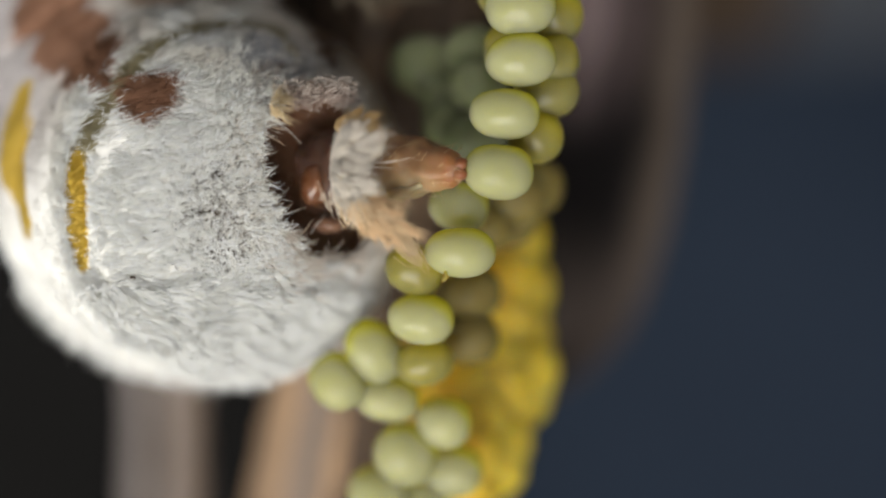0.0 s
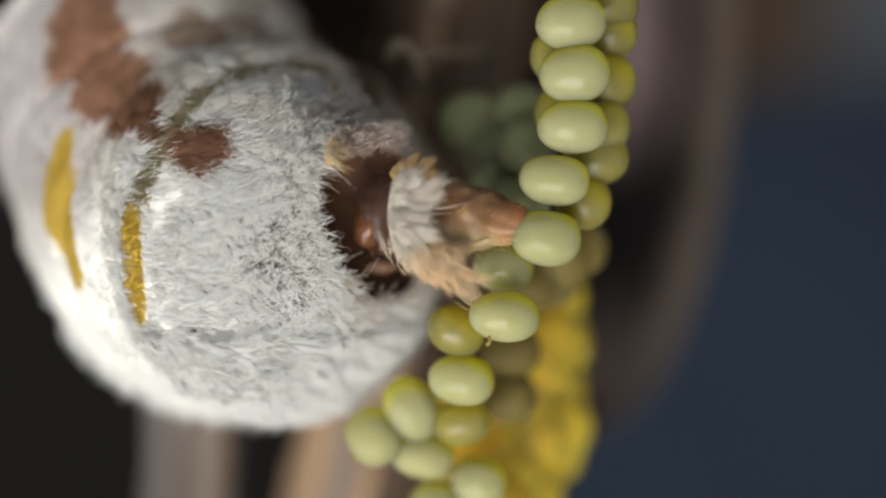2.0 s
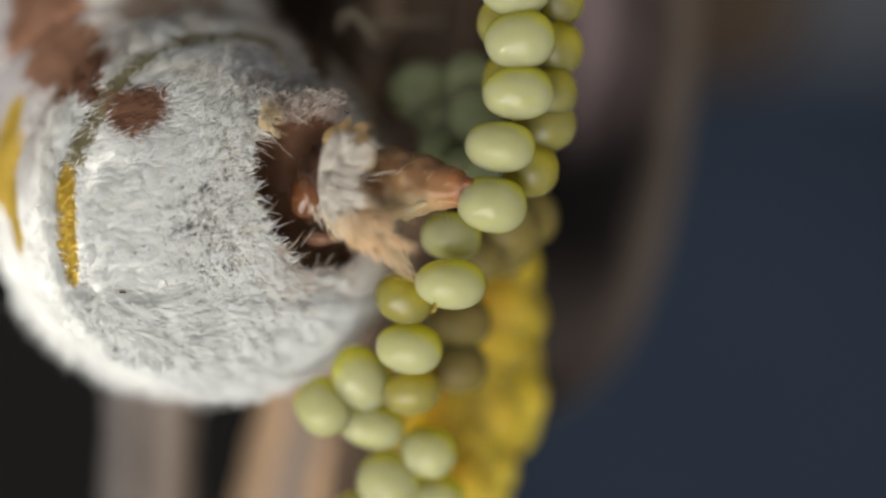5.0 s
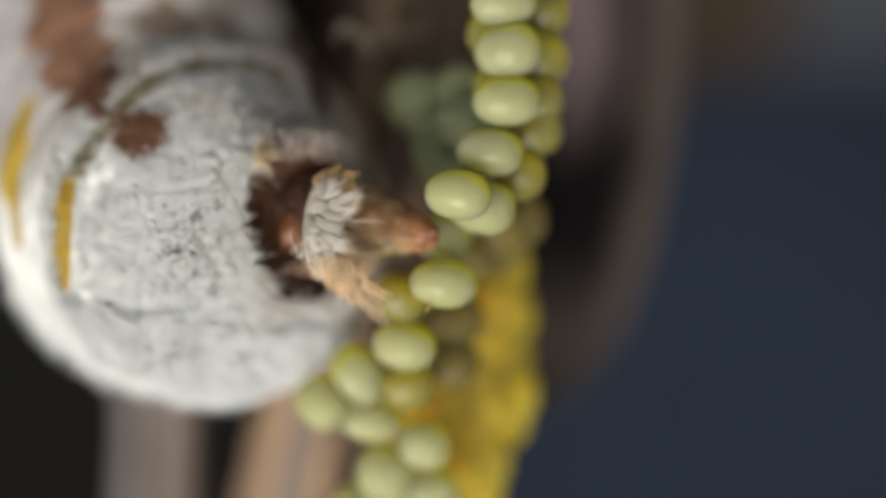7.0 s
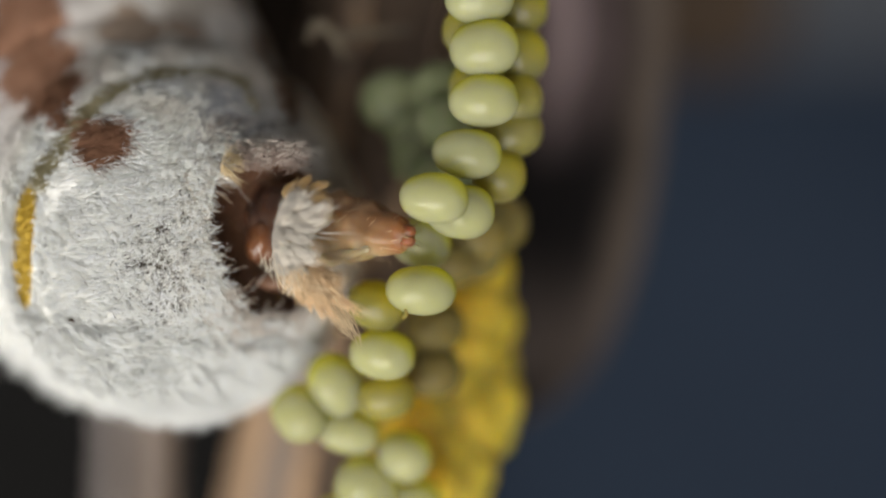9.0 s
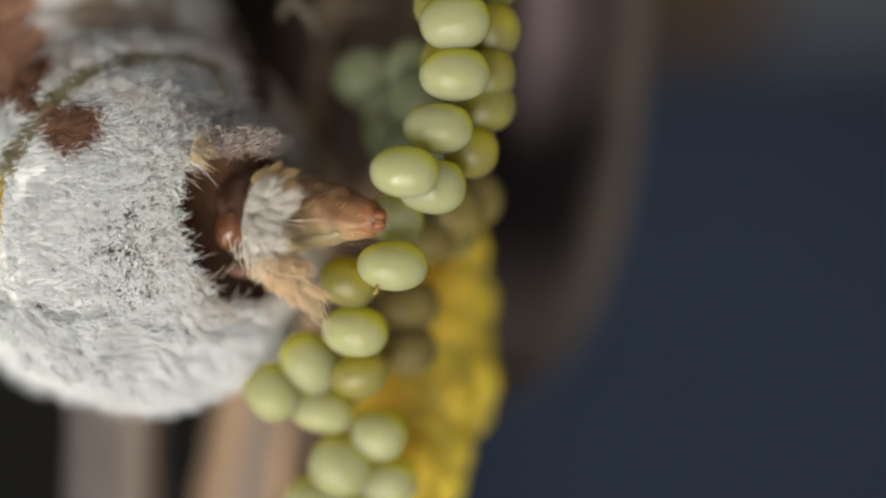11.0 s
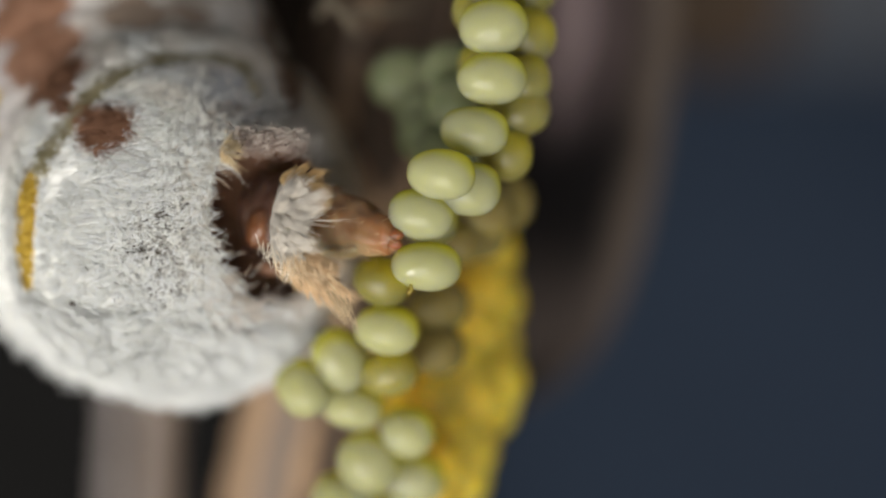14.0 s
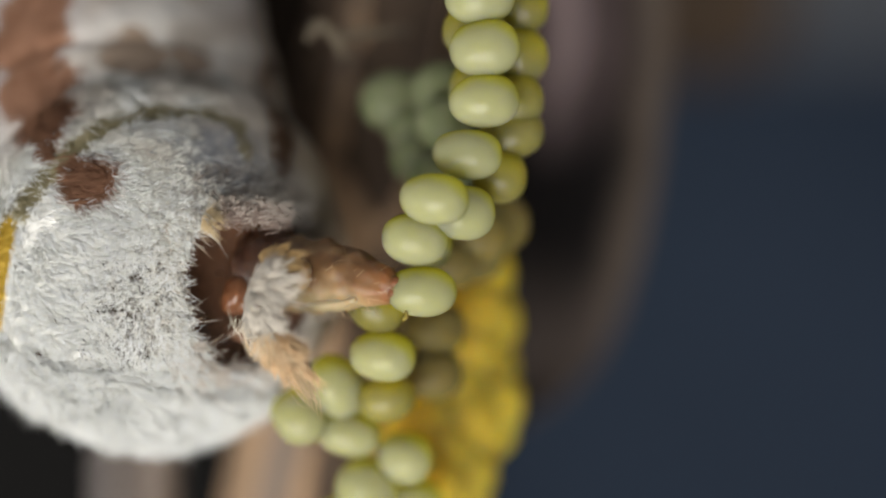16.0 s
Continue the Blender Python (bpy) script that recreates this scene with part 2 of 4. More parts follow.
def hairs(roots, ways, lengths, width, colours, bend, rng, skin):
    """Tapered three-sided hairs; roots and ways in millimetres. skin is the shading normal of each hair, mostly leaned
    towards the light to brighten it. Returns vertices, faces, colours and normals.
    """
    n = len(roots)
    ways = ways / np.linalg.norm(ways, axis=1, keepdims=True)
    other = np.cross(ways, rng.normal(size=(n, 3)))
    other /= np.linalg.norm(other, axis=1, keepdims=True) + 1e-9
    third = np.cross(ways, other)
    mid = roots + ways * lengths[:, None] * 0.55
    tip = roots + ways * lengths[:, None] * 0.97 + bend * lengths[:, None]
    mid = mid + bend * lengths[:, None] * 0.3
    out = np.empty((n, 7, 3))
    normals = np.empty((n, 7, 3))
    skin = np.asarray(skin, dtype=float) * np.ones((n, 1))
    skin = skin / np.linalg.norm(skin, axis=1, keepdims=True)
    for k in range(3):
        a = 2 * math.pi * k / 3
        off = other * math.cos(a) + third * math.sin(a)
        out[:, k] = roots + off * width[:, None] * 0.6
        out[:, 3 + k] = mid + off * width[:, None] * 0.85
        normals[:, k] = normals[:, 3 + k] = skin + off * 0.35
    out[:, 6] = tip
    normals[:, 6] = skin
    pattern = np.array([(0, 1, 4), (0, 4, 3), (1, 2, 5), (1, 5, 4), (2, 0, 3), (2, 3, 5), (3, 4, 6), (4, 5, 6), (5, 3, 6)])
    faces = (pattern[None] + (np.arange(n) * 7)[:, None, None]).reshape(-1, 3)
    normals /= np.linalg.norm(normals, axis=2, keepdims=True)
    return out.reshape(-1, 3), faces, np.repeat(colours, 7, axis=0), normals.reshape(-1, 3)


def hair_object(name, parts, mat, parent, label=""):
    verts = np.concatenate([p[0] for p in parts])
    base = np.cumsum([0] + [len(p[0]) for p in parts[:-1]])
    faces = np.concatenate([p[1] + b for p, b in zip(parts, base)])
    colours = np.concatenate([p[2] for p in parts])
    me = bpy.data.meshes.new(name)
    me.vertices.add(len(verts))
    me.vertices.foreach_set("co", (verts * MM).astype(np.float32).ravel())
    me.loops.add(faces.size)
    me.loops.foreach_set("vertex_index", faces.astype(np.int32).ravel())
    me.polygons.add(len(faces))
    me.polygons.foreach_set("loop_start", np.arange(0, faces.size, 3, dtype=np.int32))
    me.update(calc_edges=True)
    me.polygons.foreach_set("use_smooth", [True] * len(me.polygons))
    me.normals_split_custom_set_from_vertices(np.concatenate([p[3] for p in parts]))
    tint_mesh(me, np.concatenate([colours, np.ones((len(colours), 1))], axis=1))
    me.materials.append(mat)
    ob = new(name, me)
    ob.parent = parent
    tagged(ob, label, kind="stuff")
    return ob


# ---- the case added to close the place and bounce light; only its back is seen ----
def slab(name, low, high, mat, label):
    """A board of the case round the moth; corners in quarters of a metre."""
    verts = [(x, y, z) for x in (low[0], high[0]) for y in (low[1], high[1]) for z in (low[2], high[2])]
    faces = [(0, 1, 3, 2), (4, 6, 7, 5), (0, 4, 5, 1), (2, 3, 7, 6), (0, 2, 6, 4), (1, 5, 7, 3)]
    ob = mesh_object(name, [tuple(c * 250 for c in v) for v in verts], faces, mat, smooth=False)
    return tagged(ob, label, "room", kind="structure")


slab("wall_back", (-0.95, 0.6, -0.95), (1.25, 0.65, 1.55), WALL_BLUE, "slate blue painted wall far behind the moth")
slab("wall_front", (-0.95, -1.85, -0.95), (1.25, -1.8, 1.55), ROOM_PAINT, "plain grey painted wall of the dim case")
slab("wall_side", (1.2, -1.8, -0.95), (1.25, 0.6, 1.55), ROOM_PAINT, "plain grey painted side wall of the case")
slab("floor", (-0.9, -1.8, -0.95), (1.2, 0.6, -0.9), ROOM_PAINT, "plain grey floor of the dim case")
slab("ceiling", (-0.9, -1.8, 1.5), (1.2, 0.6, 1.55), ROOM_PAINT, "plain grey ceiling of the dim case")
# the window wall, open where the daylight comes in
slab("wall_window_below", (-0.82, -1.8, -0.9), (-0.77, 0.6, -0.30), ROOM_PAINT, "plain grey wall under the window")
slab("wall_window_above", (-0.82, -1.8, 1.25), (-0.77, 0.6, 1.5), ROOM_PAINT, "plain grey wall above the window")
slab("wall_window_near", (-0.82, -1.8, -0.30), (-0.77, -1.74, 1.25), ROOM_PAINT, "plain grey wall beside the window")
slab("wall_window_far", (-0.82, -0.30, -0.30), (-0.77, 0.6, 1.25), ROOM_PAINT, "plain grey wall beside the window")
slab("window_bar", (-0.81, -0.95, -0.30), (-0.78, -0.89, 1.25), ROOM_PAINT, "plain bar between the two panes of the window")
# Added board: its grey stands for light on one side of the wall.
slab("backdrop_grey", (0.080, 0.52, -0.9), (1.2, 0.56, 0.02), WALL_LIT_GREY, "grey board added for the lit side of the blue wall")
slab("backdrop_dark", (-0.9, 0.45, 0.046), (1.2, 0.5, 1.5), WALL_DARK, "near-black board hanging before the blue wall")


# ---- sticks ----
def stick(name, low, high, radius, mat, label, seed, strips, bark):
    """A weathered stick with strips of bark, some of which paint shade: strips are (first angle, last angle, from, to)
    in degrees and shares of the length.
    """
    n = 60
    low, high = Vector(low), Vector(high)
    pts, radii = [], []
    for i in range(n):
        f = i / (n - 1)
        p = low.lerp(high, f)
        p.x += 0.12 * noise.noise(Vector((f * 9, seed, 0)))
        pts.append(p)
        radii.append(radius * (1 + 0.05 * noise.noise(Vector((f * 12, seed, 4)))))
    v, f = tube(pts, radii, 48, wobble=0.06, seed=seed)
    ob = mesh_object(name, v, f, mat)
    ob.matrix_world = ROOM
    for number, (first, last, start, end) in enumerate(strips):
        verts, faces = [], []
        rows, cols = 70, 9
        for i in range(rows):
            f = start + (end - start) * i / (rows - 1)
            p = low.lerp(high, f)
            p.x += 0.12 * noise.noise(Vector((f * 9, seed, 0)))
            close = min(1.0, 8.0 * min(i, rows - 1 - i) / rows)
            for j in range(cols):
                g = j / (cols - 1)
                ragged = 7 * noise.noise(Vector((f * 40, number * 5.0 + seed, 2.0 + round(g))))
                middle = (first + last) / 2
                a = radians(middle + (first + (last - first) * g + ragged - middle) * close)
                r = radius * 1.03 + 0.10 * math.sin(math.pi * g) + 0.03 * noise.noise(Vector((f * 60, g * 3, seed)))
                if j in (0, cols - 1):
                    r = radius * 0.96
                verts.append((p.x - r * math.cos(a), p.y + r * math.sin(a), p.z))
        for i in range(rows - 1):
            for j in range(cols - 1):
                faces.append((i * cols + j, i * cols + j + 1, (i + 1) * cols + j + 1, (i + 1) * cols + j))
        mesh_object("bark_strip", verts, faces, bark[number % len(bark)], ob)
    return tagged(ob, label, "stick")


# The strips on the tan stick's upper half paint the moth's shade.
stick("wooden_stick", (-4.78, 11.00, -13.76), (0.95, 11.00, 15.22), 2.05, WOOD, "tan weathered wooden stick carrying the egg cluster", 1.0, ((200, 258, 0.0, 0.48), (262, 300, 0.16, 0.36), (192, 285, 0.50, 1.0), (284, 293, 0.60, 1.0), (292, 345, 0.50, 1.0)), (BARK_SHADE, BARK_GREY))
stick("wooden_stick", (-9.00, 14.50, -16.16), (-8.20, 14.50, 17.92), 1.36, GREY_WOOD, "greyish weathered wooden stick behind the moth's abdomen", 7.0, ((262, 290, 0.0, 0.9), (200, 246, 0.0, 0.7)), (BARK_SHADE, BARK_GREY))


# ---- eggs ----
def egg_mesh(name, mat, seed, squash=0.0):
    bm = bmesh.new()
    bmesh.ops.create_icosphere(bm, subdivisions=4, radius=1.0)
    for v in bm.verts:
        c = v.co.copy()
        k = (abs(c.x) ** 2.5 + abs(c.y) ** 2.5 + abs(c.z) ** 2.5) ** (-1 / 2.5)
        c *= 0.62 + 0.38 * k
        c.z *= 1.0 + 0.05 * c.x
        # a shallow dent where the shell has sunk in
        c *= 1 + 0.025 * noise.noise(v.co * 1.3 + Vector((seed, 0, 0))) + 0.008 * noise.noise(v.co * 4 + Vector((0, seed, 0)))
        c.z -= squash * max(0.0, 1 - (c.x * c.x + (c.y + 0.5) ** 2) * 1.6) * (1 if c.z > 0 else 0)
        v.co = c * MM
    me = bpy.data.meshes.new(name)
    bm.to_mesh(me)
    bm.free()
    me.polygons.foreach_set("use_smooth", [True] * len(me.polygons))
    me.materials.append(mat)
    return me


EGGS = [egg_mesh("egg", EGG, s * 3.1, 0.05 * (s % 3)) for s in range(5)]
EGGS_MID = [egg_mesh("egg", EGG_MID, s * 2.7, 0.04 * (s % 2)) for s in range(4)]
EGGS_GREEN_SHADE = [egg_mesh("egg", EGG_GREEN_SHADE, s * 1.7, 0.04 * (s % 2)) for s in range(3)]
EGGS_SHADED = [egg_mesh("egg", EGG_SHADED, s * 1.9, 0.04 * (s % 2)) for s in range(3)]
EGGS_YELLOW = [egg_mesh("egg", EGG_YELLOW, s * 2.3, 0.04 * (s % 2)) for s in range(4)]
STRING = "eggs laid along the stick"
count = 0


def egg(x, y, z, width, height, tilt=0.0, yellow=0, deep=0.62, label=""):
    """One egg, its long axis across; sizes in millimetres, tilt in degrees."""
    global count
    count += 1
    kinds = (EGGS, EGGS_MID, EGGS_YELLOW, EGGS_SHADED, EGGS_GREEN_SHADE)[yellow]
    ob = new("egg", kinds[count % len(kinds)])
    turn = ROOM @ at(x, y, z, (count * 37) % 17 - 8, tilt, (count * 53) % 21 - 10)
    ob.matrix_world = turn @ Matrix.Diagonal((width / 2, deep, height / 2, 1))
    tagged(ob, label or ("deep yellow moth egg in the clump behind" if yellow == 2 else "olive moth egg with shade in its colour, behind the front clump" if yellow == 3 else "yellow-green moth egg behind the front string, darkened for shade" if yellow else "pale yellow-green glossy moth egg glued to its neighbours"), "egg", STRING)
    return ob


# the string in front, from the top down
for row in (
    (2.02, -0.10, 8.38, 1.67, 1.32, -8),
    (2.05, -0.10, 7.12, 1.67, 1.32, 8),
    (2.04, -0.15, 5.83, 1.67, 1.29, -6),
    (2.14, -0.20, 4.63, 1.67, 1.37, -8),
    (2.12, -0.20, 3.40, 1.67, 1.26, -4),
    (1.71, -0.25, 2.16, 1.66, 1.20, 4),
    (1.54, -0.30, 0.82, 1.64, 1.34, 6),
    (0.61, 1.10, 0.07, 1.47, 1.21, 8),
):
    egg(*row)
# the lower clump in front
for row in (
    (0.61, -0.20, -1.03, 1.67, 1.18, 2),
    (-0.35, 0.96, -2.60, 1.61, 1.22, 6),
    (-1.54, 1.93, -3.41, 1.31, 1.68, -35),
    (-2.48, 2.08, -4.13, 1.32, 1.53, -35),
    (-1.26, 2.35, -4.62, 1.61, 1.14, 10),
    (0.13, 2.36, -5.23, 1.41, 1.29, 10),
    (-0.85, 2.53, -6.01, 1.61, 1.55, 20),
    (0.31, 3.08, -6.52, 1.54, 1.34, 0),
    (-1.52, 2.98, -7.05, 1.64, 1.48, 10),
    (-0.48, 3.20, -7.46, 1.65, 1.43, -10),
):
    egg(*row)
# the row behind the string, its shade put into the shell colour
for row in (
    (2.88, 1.00, 7.66, 1.55, 1.35, 10),
    (2.95, 1.00, 6.43, 1.55, 1.35, -10),
    (3.03, 1.20, 5.78, 1.42, 1.36, 10),
    (2.95, 1.10, 4.60, 1.55, 1.38, 10),
    (2.84, 1.00, 3.50, 1.48, 1.35, -10),
    (2.79, 1.10, 2.76, 1.58, 1.36, -15),
    (2.48, 0.90, 1.68, 1.35, 1.29, 10),
    (1.93, 0.90, 5.17, 1.55, 1.35, 0),
    (2.08, 1.20, 3.86, 1.56, 1.36, 0),
    (-0.49, 0.93, -1.41, 1.41, 1.21, 20),
    (-0.32, 1.74, -3.69, 1.43, 1.15, -10),
):
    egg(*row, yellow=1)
# shaded ones between the front clump and the yellow one, the shade in their colour
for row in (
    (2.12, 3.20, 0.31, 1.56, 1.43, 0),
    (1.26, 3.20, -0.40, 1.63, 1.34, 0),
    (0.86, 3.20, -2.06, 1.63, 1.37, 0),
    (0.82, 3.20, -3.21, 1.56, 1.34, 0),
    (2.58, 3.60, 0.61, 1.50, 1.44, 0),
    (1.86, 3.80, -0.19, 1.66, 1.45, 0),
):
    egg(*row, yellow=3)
# deep yellow eggs of the clump behind
for row in (
    (2.01, 6.20, -0.74, 2.10, 1.83, 0),
    (1.83, 6.00, -1.66, 2.00, 1.82, 10),
    (2.18, 6.60, -2.07, 2.12, 1.85, 0),
    (1.60, 6.10, -2.74, 2.10, 1.83, -10),
    (2.10, 6.60, -3.32, 2.12, 1.93, 10),
    (1.28, 6.00, -3.81, 2.12, 1.82, 10),
    (2.24, 6.40, -4.23, 2.11, 1.84, 20),
    (0.51, 5.80, -4.48, 2.11, 1.81, 0),
    (1.59, 6.00, -4.65, 2.12, 1.90, 0),
    (2.02, 6.80, -4.97, 2.13, 1.85, 20),
    (0.97, 5.80, -5.47, 2.08, 1.81, 0),
    (1.51, 6.10, -6.12, 2.00, 1.83, 0),
    (0.65, 5.40, -6.33, 2.06, 1.72, 0),
    (1.27, 6.00, -6.88, 2.09, 1.74, 0),
    (0.50, 5.60, -7.42, 2.07, 1.81, 0),
    (2.75, 2.20, 5.22, 1.52, 1.39, 0),
    (2.83, 2.20, 6.77, 1.52, 1.39, 0),
    (2.82, 2.20, 3.96, 1.31, 1.31, 0),
    (1.17, 7.20, -2.81, 2.15, 1.87, 0),
    (1.01, 7.20, -1.54, 2.15, 1.87, 0),
    (0.22, 7.40, -3.76, 2.16, 1.88, 0),
    (0.21, 7.40, -5.35, 2.16, 1.88, 0),
    (-0.11, 7.20, -6.43, 2.15, 1.87, 0),
):
    egg(*row, yellow=2)
# eggs on the stick in the moth's shade, which their shell colour carries
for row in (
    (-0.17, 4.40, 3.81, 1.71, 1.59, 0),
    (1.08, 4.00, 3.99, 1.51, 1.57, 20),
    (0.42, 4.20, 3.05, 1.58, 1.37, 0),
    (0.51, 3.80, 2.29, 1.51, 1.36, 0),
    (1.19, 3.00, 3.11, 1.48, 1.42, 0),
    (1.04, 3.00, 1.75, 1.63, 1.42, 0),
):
    egg(*row, yellow=4, label="bluish-green moth egg on the stick behind the abdomen, coloured for shade")

# two eggs that are laid during the film
egg_first = egg(0.94, -1.00, 1.10, 1.61, 1.18, 4)
egg_second = egg(0.48, -0.30, 0.20, 1.58, 1.25, 6)
for ob in (egg_first, egg_second):
    tagged(ob, "freshly laid glossy pale yellow moth egg")


# a crumb of dried gum under an egg
GUM = material("dried_gum", (0.52, 0.40, 0.10), 0.4, 3000, 0.2, sss=0.5, sss_mm=0.1)
v, f = tube([(0.17, -0.62, -1.62), (0.20, -0.70, -1.66), (0.26, -0.72, -1.62), (0.27, -0.66, -1.54), (0.25, -0.55, -1.48)], [0.012, 0.03, 0.024, 0.028, 0.04], 10, wobble=0.4, seed=4.0)
crumb = mesh_object("gum_crumb", v, f, GUM)
crumb.matrix_world = ROOM
tagged(crumb, "small hooked crumb of dried yellow gum under an egg", "gum")


# ---- moth ----
moth = tagged(new("moth"), "white furry moth with brown spots and yellow bars laying eggs", "moth")
moth.matrix_world = ROOM

CENTRE = Vector((-5.63, 4.1, 0.67))
TAIL = Vector((0.69, -0.70, 0.17)).normalized()
ROUND = 4.92
CAP = 4.5


def spine(u):
    """A point of the abdomen's middle line and its direction, u millimetres forward of the last ring."""
    back, goal = -TAIL, Vector((-0.42, 0.54, 0.73)).normalized()
    p = Vector((0, 0, 0))
    steps = max(1, int(u / 0.25))
    d = back.copy()
    for i in range(steps):
        f = min(1.0, (i + 0.5) * (u / steps) / 2.6)
        d = back.lerp(goal, f).normalized()
        p += d * (u / steps)
    return p, d


FRONT = Vector((0, -1, 0)) + TAIL * TAIL.y
FRONT.normalize()
SIDE = FRONT
UPRIGHT = TAIL.cross(SIDE).normalized()
if UPRIGHT.z < 0:
    UPRIGHT = -UPRIGHT


def radius_at(u):
    """The abdomen's radius at u: negative on the rounded end, positive forward of it."""
    if u <= 0:
        f = min(1.0, -u / CAP)
        return ROUND * math.sqrt(max(0.0, 1 - f * f))
    return ROUND * (1 - 0.012 * u)


def folds(angle):
    """Where the folds between the segments run, at an angle in degrees."""
    a = (angle + 180) % 360 - 180
    a = min(max(a, -70.0), 110.0)
    return -1.12 - 0.0190 * a, 1.5 + 0.02 * a, 4.9, 7.6


def frame_at(u):
    if u <= 0:
        return -u * TAIL, -TAIL
    return spine(u)


def skin_point(u, angle):
    """A point of the abdomen's skin; angle 0 faces the viewer, 90 degrees is up."""
    p, d = frame_at(u)
    side = (SIDE - d * SIDE.dot(d)).normalized()
    up = (UPRIGHT - d * UPRIGHT.dot(d) - side * UPRIGHT.dot(side)).normalized()
    r = radius_at(u)
    for fold in folds(math.degrees(angle)):
        r -= (0.12 if u < 0.4 else 0.16) * math.exp(-((u - fold) / 0.26) ** 2)
        r += 0.06 * math.exp(-((u - fold - 0.7) / 0.5) ** 2)
    r *= 1 - 0.066 * max(0.0, -math.sin(angle)) ** 2
    return p + (side * math.cos(angle) + up * math.sin(angle)) * r


WHITE = (0.91, 0.885, 0.82)


SPOTS = (((-1.15, -4.10, 2.21), 0.72, (0.28, 0.145, 0.088)), ((-2.42, -3.59, 2.46), 0.30, (0.28, 0.145, 0.088)), ((-2.73, -2.71, 3.07), 0.88, (0.28, 0.145, 0.088)), ((-3.60, -1.56, 3.70), 1.12, (0.28, 0.145, 0.088)), ((-4.35, -0.71, 4.69), 1.15, (0.28, 0.145, 0.088)), ((-4.39, -0.25, 5.40), 1.05, (0.28, 0.145, 0.088)), ((-1.48, -0.79, 5.08), 0.85, (0.36, 0.27, 0.20)), ((-0.21, -0.07, 5.28), 0.65, (0.36, 0.27, 0.20)))
# The last, brown bar paints the shade of a fold into the skin.
BARS = ((((-2.67, -4.08, 0.70), (-2.68, -4.09, -0.32), (-2.53, -3.80, -1.84)), 0.32, (0.50, 0.33, 0.045)), (((-4.65, -1.60, 2.30), (-4.89, -1.84, 0.84), (-4.22, -2.48, -0.94)), 0.62, (0.50, 0.33, 0.045)), (((1.15, 3.11, 5.44), (2.37, -0.13, 4.27), (2.87, -1.68, 3.23)), 0.5, (0.15, 0.09, 0.055)))
FOLD = ((-2.67, -4.08, 0.70), (-2.22, -3.88, 1.82), (-1.34, -3.28, 3.24), (-0.54, -2.77, 3.80), (0.65, -2.01, 4.23), (1.42, -1.61, 4.17), (2.02, -2.18, 3.60))


def along(p, line):
    """The distance from p to a bent line, and how far along it that is, from 0 to 1."""
    best, place = 99.0, 0.0
    for i in range(len(line) - 1):
        a, b = Vector(line[i]), Vector(line[i + 1])
        f = min(1.0, max(0.0, (p - a).dot(b - a) / (b - a).length_squared))
        d = (p - a - (b - a) * f).length
        if d < best:
            best, place = d, (i + f) / (len(line) - 1)
    return best, place


DARK_PATCH = Vector((0.80, -4.50, -0.45))
BARE_PATCH = Vector((1.75, -2.60, 3.45))


def patch_at(p):
    """How much dark hair and skin shows through the white beside the pit, 0 to 1."""
    away = p - DARK_PATCH
    return min(1.0, 2.2 * math.exp(-((away.x * 1.15) ** 2 + (away.y * 0.6) ** 2 + (away.z * 0.8) ** 2) / 0.75))


def bare_at(p):
    """How thin the hair is on the grey skin above the pit, 0 to 1."""
    return min(1.0, 1.4 * math.exp(-((p - BARE_PATCH).length / 1.1) ** 2))


def body_tint(p, fray=0.0, hair=False):
    """The pattern of the abdomen: brown spots on the shoulder, yellow bars and olive folds at the rings; the skin is
    darker where the hair is thin. Shade is painted in on the forward top and the upper slope.
    """
    wob = noise.noise(p * 1.4) * 0.6 + noise.noise(p * 4.0) * 0.35 + fray
    for line, wide, colour in BARS:
        d, f = along(p, line)
        if d < wide * (0.6 + 0.4 * math.sin(math.pi * min(1, max(0, f)))) * (1 + 0.25 * wob):
            return colour
    for centre, size, colour in SPOTS:
        if (p - Vector(centre)).length < size * (1 + 0.45 * wob):
            return colour
    # tan mottling of the upper slope, deepened to carry the shade there
    tan = min(1.0, max(0.0, (p.z - 1.9 + 0.25 * p.x) / 1.8)) * min(1.0, max(0.0, 0.35 + 0.12 * p.x + 1.5 * noise.noise(p * 0.9 + Vector((7, 0, 0))) + 0.5 * fray))
    d, f = along(p, FOLD)
    if d < 0.27 * (1 + wob):
        return (0.30, 0.26, 0.155)
    cream = min(1.0, max(0.0, (1.0 - p.dot(TAIL)) / 3.0)) * min(1.0, max(0.0, (p.z + 0.3) / 2.2))
    base = tuple(a + (b - a) * cream for a, b in zip(WHITE, (0.78, 0.715, 0.61)))
    # this grey paints shade over the forward upper part
    grey = min(1.0, max(0.0, (0.9 - p.dot(TAIL)) / 2.5)) * min(1.0, max(0.0, (p.z + 1.5) / 3.0))
    base = tuple(a + (b - a) * grey * 0.9 for a, b in zip(base, (0.52, 0.48, 0.475)))
    base = tuple(a + (b - a) * tan * 0.6 for a, b in zip(base, (0.42, 0.33, 0.25)))
    lobe = min(1.0, max(0.0, (p.dot(Vector((0.90, 0.40, 0.15))) - 2.6) / 1.2))
    base = tuple(a + (b - a) * lobe * 0.8 for a, b in zip(base, (0.62, 0.50, 0.34)))
    if hair:
        return base
    for share, shade in ((0.8 * patch_at(p) * min(1.0, max(0.0, 0.55 + 1.3 * noise.noise(p * 3.2))), (0.13, 0.10, 0.07)), (0.85 * bare_at(p), (0.27, 0.28, 0.30))):
        base = tuple(a + (b - a) * share for a, b in zip(base, shade))
    return base


